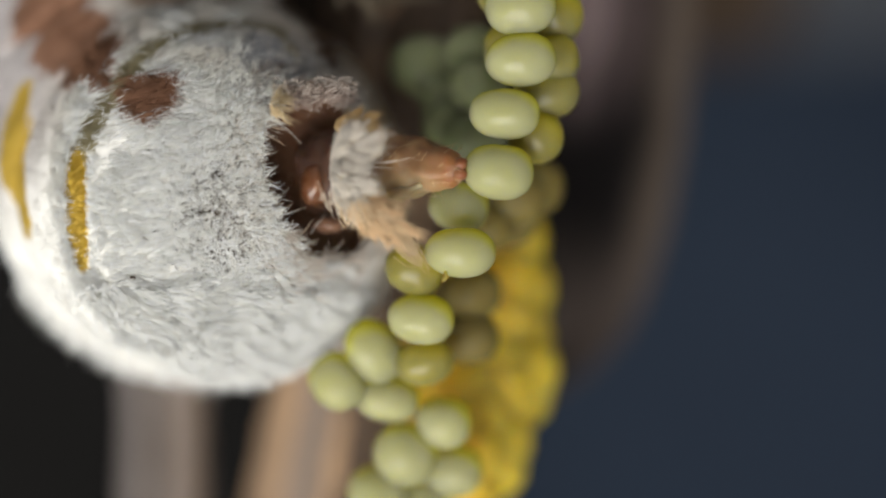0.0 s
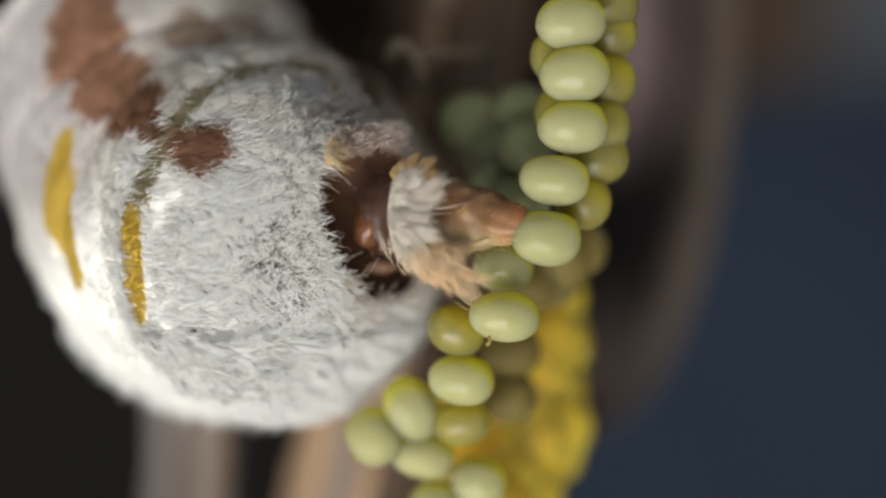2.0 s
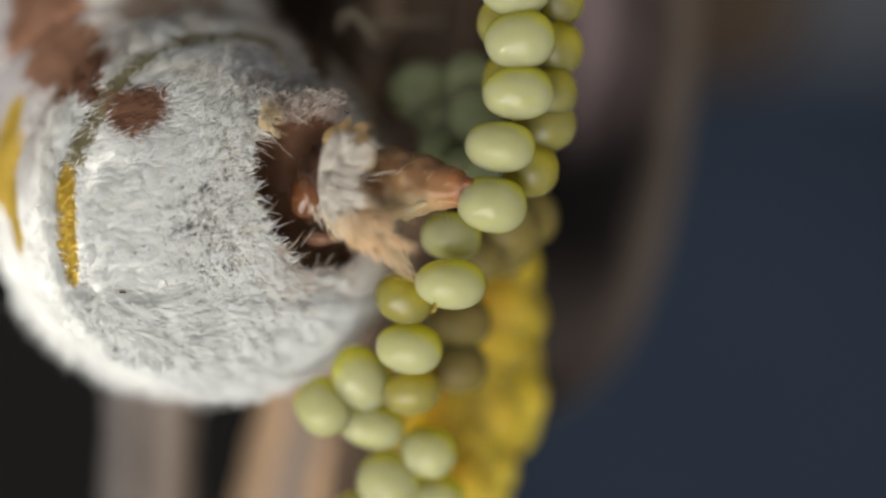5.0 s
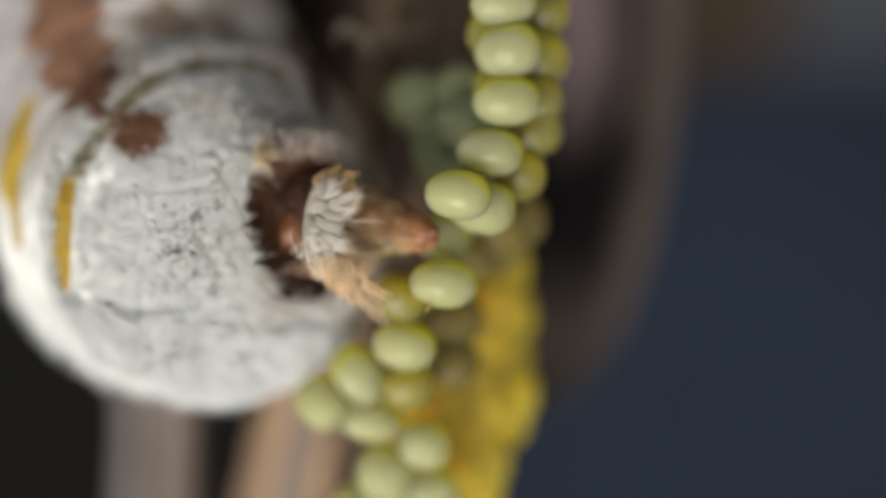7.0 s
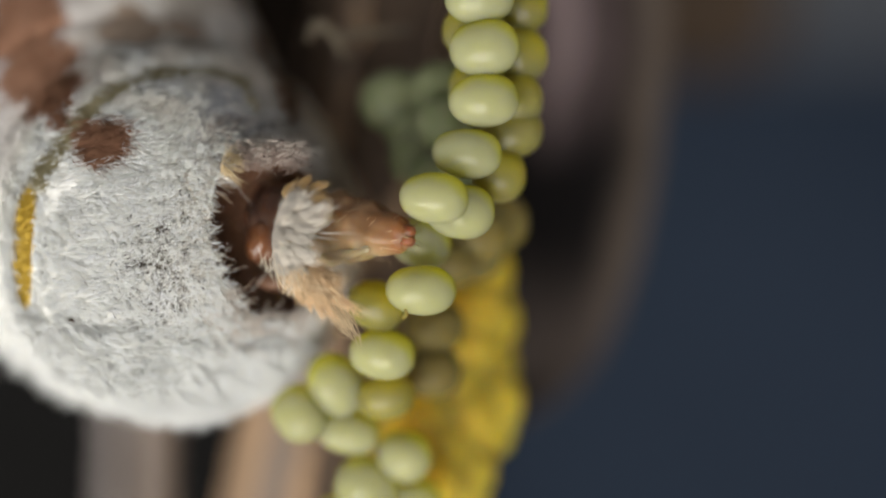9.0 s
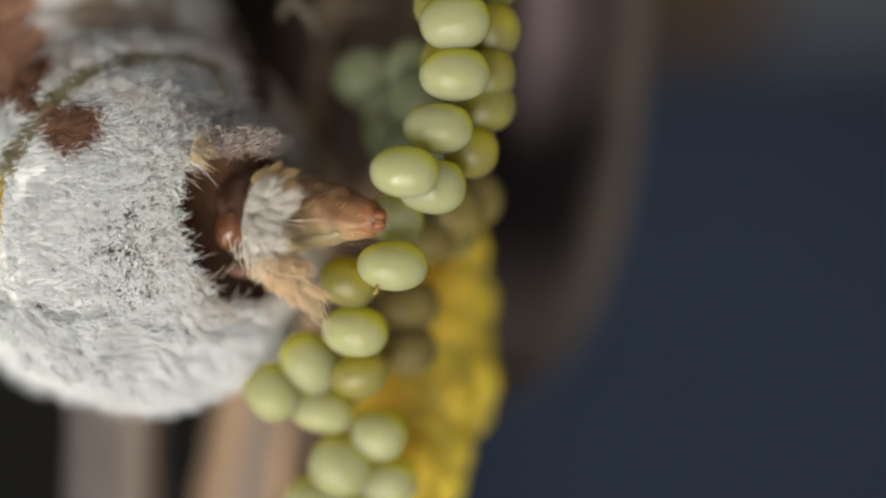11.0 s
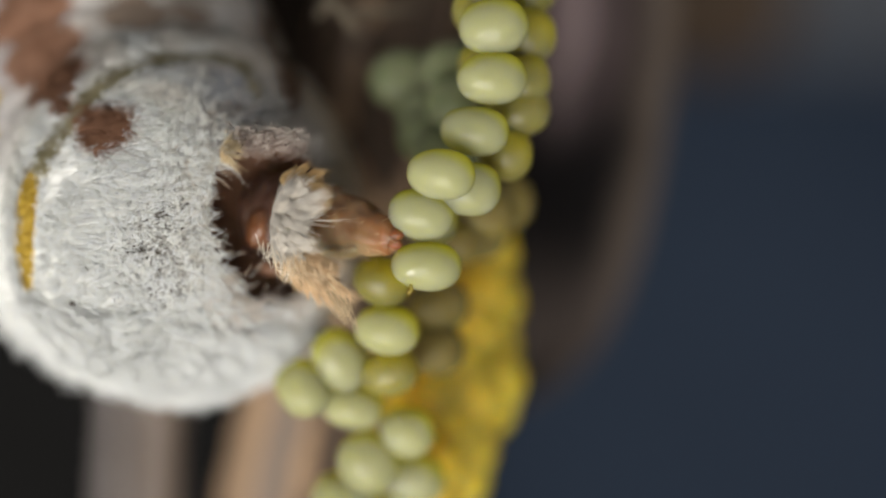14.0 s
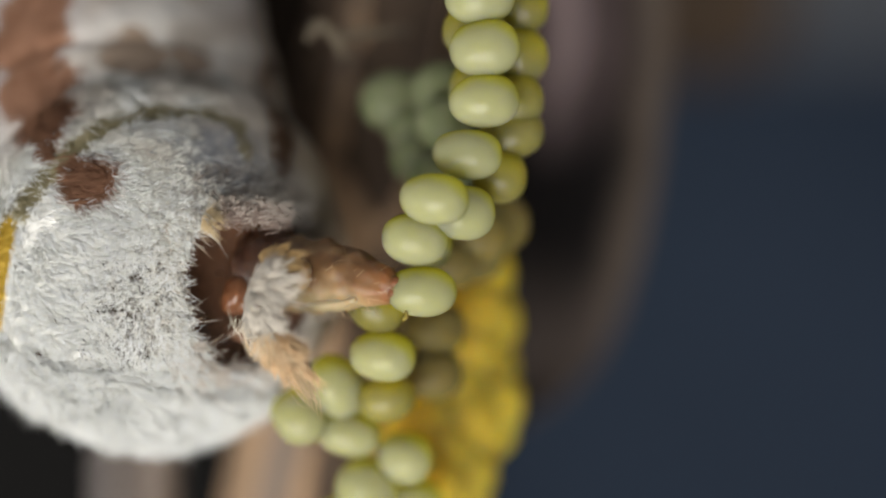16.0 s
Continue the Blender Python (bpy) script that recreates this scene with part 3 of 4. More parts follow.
# the last part of the body, which sways as it lays
abdomen = tagged(new("abdomen", bpy.data.meshes.new("abdomen")), "white furry abdomen with brown spots and yellow bars")
abdomen.parent = moth
HOLE = -4.20


def edge_at(a):
    """Where the skin ends at the pit: the opening is wider towards the underside."""
    return HOLE + 0.30 * max(0.0, math.cos(a + 1.9)) ** 1.5 + 0.05 * noise.noise(Vector((math.cos(a) * 3, math.sin(a) * 3, 5.0)))


us = [float(v) for v in (*np.linspace(HOLE, 0, 64), *np.linspace(0.08, 8.2, 112))]
SEG = 240
verts, faces, tints = [], [], []
for u in us:
    for k in range(SEG):
        a = 2 * math.pi * k / SEG
        p = skin_point(u * edge_at(a) / HOLE if u < 0 else u, a)
        p = p * (1 + 0.012 * noise.noise(p * 0.9))
        verts.append(p)
        tints.append((*body_tint(p, 0.4 * noise.noise(p * 7)), 1))
for i in range(len(us) - 1):
    for k in range(SEG):
        k2 = (k + 1) % SEG
        faces.append((i * SEG + k, (i + 1) * SEG + k, (i + 1) * SEG + k2, i * SEG + k2))
faces.append(tuple(range((len(us) - 1) * SEG, len(us) * SEG)))
me = abdomen.data
me.from_pydata([tuple(v * MM) for v in verts], [], faces)
me.polygons.foreach_set("use_smooth", [True] * len(me.polygons))
tint_mesh(me, tints)
me.materials.append(SKIN)

# the pit at the end of the abdomen
verts, faces = [], []
for i in range(14):
    f = i / 13
    for k in range(64):
        a = 2 * math.pi * k / 64
        r = radius_at(edge_at(a)) * (1.03 - 0.15 * f ** 2) if i < 13 else 0.05
        depth = -edge_at(a) * (1 - f) - (HOLE + 1.1) * f - 0.02
        p = TAIL * depth + (SIDE * math.cos(a) + UPRIGHT * math.sin(a)) * r * (1 + 0.08 * noise.noise(Vector((math.cos(a) * 2, math.sin(a) * 2, f * 3))))
        verts.append(p)
for i in range(13):
    for k in range(64):
        k2 = (k + 1) % 64
        faces.append((i * 64 + k, i * 64 + k2, (i + 1) * 64 + k2, (i + 1) * 64 + k))
mesh_object("genital_pit", verts, faces, CAVITY, abdomen, label="glossy dark brown pit at the end")


# fur of the abdomen
def fur():
    rng = np.random.default_rng(5)
    roots, ways, lengths, widths, colours, bends, skin = [], [], [], [], [], [], []
    for k in range(150000):
        u = float(rng.uniform(HOLE, 0.0) if k % 5 else rng.uniform(0.0, 8.0))
        a = float(rng.uniform(-math.pi, math.pi))
        if math.cos(a) < -0.2 and rng.random() < 0.7:
            continue
        if u < 0 and (u < edge_at(a) or rng.random() > 0.30 + 0.70 * radius_at(u) / ROUND):
            continue
        p, d = frame_at(u)
        s = skin_point(u, a)
        normal = (s - p).normalized()
        if u < 0:
            normal = (normal * (s - p).length / ROUND ** 2 + TAIL * (-u) / CAP ** 2).normalized()
        flow = -d - normal * (-d).dot(normal)
        dark, bare = patch_at(s), bare_at(s)
        if rng.random() < 0.85 * bare:
            continue
        colour = np.array(body_tint(s + flow * 0.15, rng.normal(0, 0.25), True))
        near = math.exp(-((u - edge_at(a)) / 0.9) ** 2) if u < 0 else 0.0
        length = 0.30 + 0.08 * near + 0.22 * rng.random()
        if colour[2] < 0.05:
            length *= 0.35
        elif colour[2] > 0.1 and colour[0] < 0.4 and colour[1] > 0.2:
            length *= 0.5
        # hair stands up round the pit and in the dark patch, lies flat on the rings
        way = normal * (0.40 + 0.55 * near + 0.35 * dark) + flow * (1.0 - 0.75 * near - 0.5 * dark)
        way += Vector(rng.normal(0, 0.22 + 0.22 * dark, 3)) + Vector((0, 0, -0.12))
        if s.z < -2.2:
            length += 0.12 + 0.2 * rng.random() + 0.25 * max(0.0, noise.noise(s * 1.6))
            way += normal * 0.35
        way += noise.noise_vector(s * 1.1) * 0.45
        fine = 2.0 + 0.8 * near + 1.6 * dark
        heart = noise.voronoi(s * fine)[1][0] / fine - s
        heart = heart - normal * heart.dot(normal)
        thick = 1.0
        lot = rng.random()
        if lot < 0.34 * dark * (0.5 + 1.6 * max(0.0, 0.35 + noise.noise(s * 3.2))):
            colour = np.array((0.075, 0.055, 0.038))
            length = rng.uniform(0.14, 0.34)
            way += Vector(rng.normal(0, 0.5, 3)) + normal * 0.4
            thick = 1.7
            heart = heart * 0.2
        elif lot < 0.8 * bare:
            colour = np.array((0.42, 0.43, 0.46)) * rng.uniform(0.6, 1.1)
            length *= 0.7
        elif near > 0.6 and lot < 0.03:
            colour = np.array((0.45, 0.30, 0.16))
        if colour[2] > 0.55:
            colour = colour * 1.10
        colours.append(colour * rng.uniform(0.94, 1.1))
        roots.append(s - normal * 0.03)
        # normals lean towards the light, so the fur shades brighter than its surface
        skin.append(normal + Vector((-0.22, -1.5, -0.45)) + heart * -(0.7 + 0.9 * near + 0.9 * dark))
        ways.append(way)
        lengths.append(length)
        widths.append(thick * rng.uniform(0.006, 0.012))
        bends.append(Vector(rng.normal(0, 0.10, 3)) + flow * 0.2 * (1 - near) + heart * (1.1 + 0.8 * near + 0.9 * dark))
    return hairs(np.array(roots), np.array(ways), np.array(lengths), np.array(widths), np.minimum(np.array(colours), 0.96), np.array(bends), rng, np.array(skin))


def rim_fur():
    """Hair along the edge of the pit: short and pale beside it, longer below."""
    rng = np.random.default_rng(11)
    roots, ways, lengths, colours, bends, skin = [], [], [], [], [], []
    for _ in range(8000):
        a = float(rng.uniform(-math.pi, math.pi))
        u = float(edge_at(a) + abs(rng.normal(0, 0.25)))
        s = skin_point(u, a)
        out = (SIDE * math.cos(a) + UPRIGHT * math.sin(a))
        heart = noise.voronoi(s * 3.4)[1][0] / 3.4 - s
        deg = math.degrees(a)
        lean, long = 0.15, rng.uniform(0.20, 0.42)
        if 50 < deg < 150:
            colour = np.array((0.60, 0.53, 0.47)) if rng.random() < 0.7 else np.array((0.2, 0.14, 0.09))
            lean = -0.25
        elif -140 < deg < -45:
            colour = np.array((0.86, 0.76, 0.66))
            lean, long = 0.1, rng.uniform(0.3, 0.65)
        else:
            colour = np.array((0.93, 0.88, 0.79)) if rng.random() < 0.95 else np.array((0.25, 0.18, 0.12))
        way = TAIL * 0.75 - out * lean + Vector(rng.normal(0, 0.2, 3)) + noise.noise_vector(s * 1.5) * 0.4
        colours.append(colour * rng.uniform(0.8, 1.05))
        roots.append(s - TAIL * 0.04)
        # normals turned to the light keep the rim bright
        skin.append(TAIL * 0.4 + Vector((-0.3, -1.0, -0.25)))
        ways.append(way)
        lengths.append(long)
        bends.append(heart * 1.2 + Vector(rng.normal(0, 0.1, 3)))
    return hairs(np.array(roots), np.array(ways), np.array(lengths), rng.uniform(0.006, 0.012, len(roots)), np.minimum(np.array(colours), 0.96), np.array(bends), rng, np.array(skin))


hair_object("fur", [fur(), rim_fur()], FUR, abdomen, "dense fine white body hair")

PIT = TAIL * (-HOLE - 0.5)


# tufts of hair in the pit, and glossy lumps below them
def tuft(start, end, out, number, long, colour, seed, spread=0.3, sag=(0, 0, -0.15), clumps=12):
    """Pointed clumps of hair along a line from start to end."""
    rng = np.random.default_rng(seed)
    start, end, out, sag = (np.array(v, dtype=float) for v in (start, end, out, sag))
    place = (np.arange(clumps) + rng.uniform(0.1, 0.9, clumps)) / clumps
    lead = out + rng.normal(0, spread, (clumps, 3)) + (place[:, None] - 0.5) * (end - start) * 0.45
    reach = long * rng.uniform(0.65, 1.2, clumps)
    shade = rng.uniform(0.8, 1.1, clumps)
    which = rng.integers(0, clumps, number)
    foot = start + (end - start) * place[which][:, None]
    off = rng.normal(0, 0.15, (number, 3))
    lengths = reach[which] * rng.uniform(0.55, 1.05, number)
    ways = lead[which] + rng.normal(0, 0.10, (number, 3))
    bends = sag + rng.normal(0, 0.05, (number, 3)) - off / lengths[:, None] * 0.75
    colours = np.minimum(np.array(colour) * (shade[which] * rng.uniform(0.8, 1.1, number))[:, None], 0.96)
    return hairs(foot + off, ways, lengths, rng.uniform(0.008, 0.015, number), colours, bends, rng, (0.1, -1.0, -0.2))


C = np.array(CENTRE)


def pad_tuft(centre, size, out, number, long, colour, seed, lift=0.35, fan=0.5):
    """Short hair that covers an added pad and ends in pointed clumps; out is the way it lies."""
    rng = np.random.default_rng(seed)
    out = np.array(out, dtype=float)
    ball = rng.normal(size=(number, 3))
    ball[:, 1] = -np.abs(ball[:, 1])
    ball /= np.linalg.norm(ball, axis=1, keepdims=True)
    feet = ball * np.array(size)
    normal = ball / np.array(size)
    normal /= np.linalg.norm(normal, axis=1, keepdims=True)
    ways = out + normal * lift + rng.normal(0, 0.13, (number, 3))
    ways[:, 2] += fan * feet[:, 2] / size[2]
    shift = Vector((seed, 0, 0))
    cells = [noise.voronoi(Vector(p) * 5.6 + shift)[1][0] for p in feet.tolist()]
    hearts = np.array([(c - shift) / 5.6 - Vector(p) for c, p in zip(cells, feet.tolist())])
    lot = np.array([(math.sin(c.x * 12.9 + c.y * 78.2 + c.z * 37.7) * 43758.5) % 1.0 for c in cells])
    shade = 0.60 + 0.50 * lot
    lengths = long * rng.uniform(0.6, 1.1, number) * (0.55 + 0.9 * ((lot * 7.3) % 1.0)) * (1 + 0.8 * np.clip(feet[:, 0] / size[0], 0, 1))
    colours = np.clip(np.array(colour) * np.minimum(shade * rng.uniform(0.85, 1.1, number), 1.0)[:, None], 0, 0.97)
    bends = hearts * 2.2 + rng.normal(0, 0.07, (number, 3)) + np.array((0.1, 0, 0.08))
    # leaned normals brighten the tuft
    return hairs(np.array(centre) - C + feet * 0.97, ways, lengths, rng.uniform(0.005, 0.010, number), colours, bends, rng, normal + np.array((-0.3, -1.0, -0.3)))


hair_object("tuft", [
    pad_tuft((-2.03, -0.60, 1.37), (0.34, 0.24, 0.80), (0.75, -0.40, -0.15), 3600, 0.42, (0.97, 0.88, 0.76), 1, 0.5, 0.6),
    pad_tuft((-1.90, -0.45, 2.30), (0.42, 0.22, 0.20), (0.8, -0.3, 0.2), 1300, 0.24, (0.70, 0.47, 0.22), 2),
], TUFT, abdomen, "cream tuft of hair beside the ovipositor")
hair_object("tuft", [
    pad_tuft((-1.38, -0.60, 0.36), (0.42, 0.20, 0.36), (0.62, -0.30, -0.62), 2400, 0.46, (0.90, 0.63, 0.37), 3, 0.3, 0.2),
    tuft(np.array((-0.86, -0.45, -0.03)) - C, np.array((-0.56, -0.50, -0.30)) - C, (0.65, -0.1, -0.75), 90, 0.8, (0.72, 0.55, 0.34), 4, 0.06, (0.1, 0, -0.1)),
    tuft(np.array((-1.85, -0.75, 0.55)) - C, np.array((-0.85, -0.70, 0.20)) - C, (0.40, -0.35, -0.75), 520, 0.62, (0.95, 0.70, 0.44), 8, 0.28, (0.1, 0, 0.05), 16),
    tuft(np.array((-2.25, -0.70, 0.75)) - C, np.array((-1.75, -0.70, 0.45)) - C, (0.15, -0.25, -0.9), 60, 0.75, (0.93, 0.82, 0.66), 9, 0.30, (0.05, 0, 0.0), 9),
], TUFT, abdomen, "ragged tan tuft pointing past the ovipositor")
hair_object("tuft", [
    pad_tuft((-3.71, -0.15, 2.76), (0.13, 0.12, 0.20), (0.5, -0.35, -0.2), 260, 0.30, (0.70, 0.54, 0.32), 6),
    tuft(np.array((-3.50, -0.05, 2.95)) - C, np.array((-2.10, 0.30, 3.10)) - C, (0.40, -0.5, 0.40), 800, 0.36, (0.33, 0.25, 0.21), 7, 0.40, (0.15, 0, -0.1), 18),
    tuft(np.array((-3.54, -0.02, 3.05)) - C, np.array((-2.10, 0.35, 3.20)) - C, (0.30, -0.35, 0.55), 520, 0.38, (0.60, 0.51, 0.44), 12, 0.30, (0.18, 0, 0.0), 30),
], TUFT, abdomen, "yellowish and grey-brown hair on the rim of the pit")


STRANDS = np.random.default_rng(31)
n = 70
turn = np.radians(STRANDS.uniform(-70, 95, n))
roots = np.array([skin_point(HOLE + 0.1 * (k % 4), float(a)) for k, a in enumerate(turn)])
out = np.cos(turn)[:, None] * np.array(SIDE) + np.sin(turn)[:, None] * np.array(UPRIGHT)
ways = np.array(TAIL) * 0.55 - out * 0.55 + np.array((0.3, 0, -0.25)) + STRANDS.normal(0, 0.4, (n, 3))
shades = np.array(((0.90, 0.80, 0.68), (0.75, 0.58, 0.42), (0.95, 0.90, 0.82)))[STRANDS.integers(0, 3, n)]
hair_object("strand_fringe", [hairs(roots, ways, STRANDS.uniform(0.35, 0.85, n), STRANDS.uniform(0.006, 0.011, n), shades, STRANDS.normal(0, 0.12, (n, 3)), STRANDS, (0.2, -1, 0))], TUFT, abdomen, "long pale strands that lean over the pit")


def lump(centre, size, mat, label, seed):
    bm = bmesh.new()
    bmesh.ops.create_icosphere(bm, subdivisions=4, radius=1.0)
    for v in bm.verts:
        c = v.co * (1 + 0.16 * noise.noise(v.co * 1.6 + Vector((seed, 0, 0))))
        v.co = Vector((c.x * size[0], c.y * size[1], c.z * size[2])) * MM
    me = bpy.data.meshes.new("plate")
    bm.to_mesh(me)
    bm.free()
    me.polygons.foreach_set("use_smooth", [True] * len(me.polygons))
    me.materials.append(mat)
    ob = new("plate", me)
    ob.parent = abdomen
    ob.location = (Vector(centre) - CENTRE) * MM
    tagged(ob, label)
    return ob


lump((-2.78, 0.86, 0.98), (0.40, 0.30, 0.50), AMBER, "glossy amber brown plate", 1)
lump((-2.46, 1.20, 0.04), (0.40, 0.22, 0.20), CAVITY, "dark brown fold of cuticle", 5)
lump((-1.46, 0.40, 1.92), (0.42, 0.4, 0.45), FOLD_SKIN, "tan fold above the ovipositor", 9)

# Pads added under the hair so that gaps in the tufts look bright.
PAD = material("cream_filler_pad", (0.84, 0.73, 0.58), 0.7, 2500, 0.25, 0.8, 6000, sss=0.3, sss_mm=0.1)
lump((-2.03, -0.60, 1.37), (0.27, 0.18, 0.66), PAD, "cream pad added to brighten the gaps in the tuft", 13)
lump((-1.90, -0.45, 2.30), (0.34, 0.16, 0.14), FOLD_SKIN, "golden tan pad of scales above the tuft", 15)
lump((-1.38, -0.60, 0.36), (0.40, 0.18, 0.34), PAD, "cream pad added to brighten the gaps in the tuft", 17)

# the ovipositor: origin at its tip, pointing along +x
LENGTH = 4.2
pts, radii = [], []
for i in range(40):
    f = i / 39
    pts.append((-LENGTH * (1 - f), 0.10 * math.sin(f * 3.0), 0.10 * math.sin(f * 3.1)))
    back = LENGTH * (1 - f)
    r = 1.08 - 0.86 * math.exp(-(back + 0.05) / 1.6)
    r += 0.05 * math.exp(-((back - 0.28) / 0.12) ** 2)
    if back < 0.12:
        r *= 0.82
    radii.append(r)
v, f = tube(pts, radii, 72, flat=0.8, wobble=0.16, seed=3.0)
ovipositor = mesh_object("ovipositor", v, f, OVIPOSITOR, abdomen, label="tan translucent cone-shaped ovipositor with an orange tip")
for sign in (-1, 1):
    v, f = tube([(-0.25, -0.02, 0.08 * sign + 0.01), (-0.05, -0.03, 0.10 * sign + 0.01), (0.07, -0.02, 0.10 * sign + 0.01), (0.12, 0, 0.08 * sign)], [0.19, 0.17, 0.12, 0.04], 24, flat=0.9, wobble=0.2, seed=sign * 4.0)
    mesh_object("lip", v, f, LIPS, ovipositor, label="orange-pink lip at the tip")
MEMBRANE = material("pale_cream_membrane", (0.52, 0.40, 0.24), 0.35, 1300, 0.15, 0.6, 2200, sss=0.9, radius=(1.0, 0.7, 0.4), sss_mm=0.6, second=(0.42, 0.29, 0.16), second_scale=900)
for back, drop, wide, seed in ((2.4, 0.60, 0.16, 2.0), (2.0, 0.30, 0.10, 5.0)):
    line = []
    for i in range(14):
        f = i / 13
        x = -back + (back - 0.95) * f
        size = 1.08 - 0.86 * math.exp(-(-x + 0.05) / 1.6)
        line.append((x, -size * 0.38 + 0.04 * math.sin(f * 9 + seed), -size * drop + 0.04 * math.sin(f * 6 + seed)))
    v, f = tube(line, [wide * (0.35 + 0.65 * math.sin(math.pi * (0.15 + 0.8 * i / 13))) for i in range(14)], 20, flat=0.7, wobble=0.35, seed=seed)
    mesh_object("membrane_fold", v, f, MEMBRANE, ovipositor, label="pale cream fold of membrane along the underside")
BRISTLES = np.random.default_rng(21)
n = 46
turn = BRISTLES.uniform(0, 2 * math.pi, n)
back = BRISTLES.uniform(0.1, 2.2, n)
size = 1.0 - 0.82 * np.exp(-(back + 0.05) / 1.6)
ring = np.stack([np.zeros(n), np.cos(turn), np.sin(turn)], axis=1)
roots = np.stack([-back, np.cos(turn) * size * 0.8, np.sin(turn) * size], axis=1)
hair_object("bristles", [hairs(roots, ring * 0.5 + np.array((0.9, -0.1, 0)) + BRISTLES.normal(0, 0.25, (n, 3)), BRISTLES.uniform(0.25, 0.6, n), np.full(n, 0.008), np.tile((0.72, 0.52, 0.32), (n, 1)), BRISTLES.normal(0, 0.2, (n, 3)), BRISTLES, ring)], FUR, ovipositor, "sparse fine bristles")

# a dark speck caught in the fur
SPECK = material("dark_speck", (0.08, 0.05, 0.03), 0.7, 3000, 0.2)
v, f = tube([(-1.26, -4.40, -2.06), (-1.20, -4.42, -2.05), (-1.12, -4.41, -2.07)], [0.02, 0.035, 0.015], 10, wobble=0.4, seed=2.0)
mesh_object("speck", v, f, SPECK, abdomen, label="tiny dark brown speck in the fur")

# a foot that grips the stick
LEG = material("cream_leg_scales", (0.15, 0.12, 0.082), 0.7, 1500, 0.2, 0.4, 4000)
v, f = tube(((-2.32, 3.90, 5.30), (-2.25, 3.85, 5.54), (-2.07, 3.80, 5.75), (-1.90, 3.80, 5.77), (-1.80, 3.85, 5.61), (-1.66, 3.90, 5.44), (-1.38, 4.10, 5.52), (-0.91, 4.30, 5.60), (-0.35, 4.60, 5.67), (0.32, 5.10, 5.77)), [0.06, 0.12, 0.17, 0.15, 0.12, 0.13, 0.12, 0.10, 0.09, 0.10], 14, wobble=0.3, seed=5.0)
mesh_object("leg", v, f, LEG, moth, label="thin cream-scaled foot with a hooked claw")
v, f = tube(((-1.66, 3.90, 5.44), (-1.51, 3.95, 5.17), (-1.37, 4.05, 4.95), (-1.24, 4.20, 4.84)), [0.11, 0.09, 0.06, 0.02], 12, wobble=0.3, seed=8.0)
mesh_object("claw", v, f, LEG, moth, label="pale hooked claw of the foot")

# wings, far out of focus
def wing(name, edge, inner, mat, label):
    rows, cols = len(edge), 24
    verts, faces = [], []
    for i in range(rows):
        for j in range(cols):
            f = j / (cols - 1)
            p = Vector(inner[i]).lerp(Vector(edge[i]), f)
            p.y += 1.2 * math.sin(f * math.pi) + 0.5 * noise.noise(p * 0.3)
            verts.append(p)
    for i in range(rows - 1):
        for j in range(cols - 1):
            faces.append((i * cols + j, i * cols + j + 1, (i + 1) * cols + j + 1, (i + 1) * cols + j))
    ob = mesh_object(name, verts, faces, mat, moth, label=label)
    s = ob.modifiers.new("thickness", "SOLIDIFY")
    s.thickness = 0.15 * MM
    s.offset = 0
    return ob


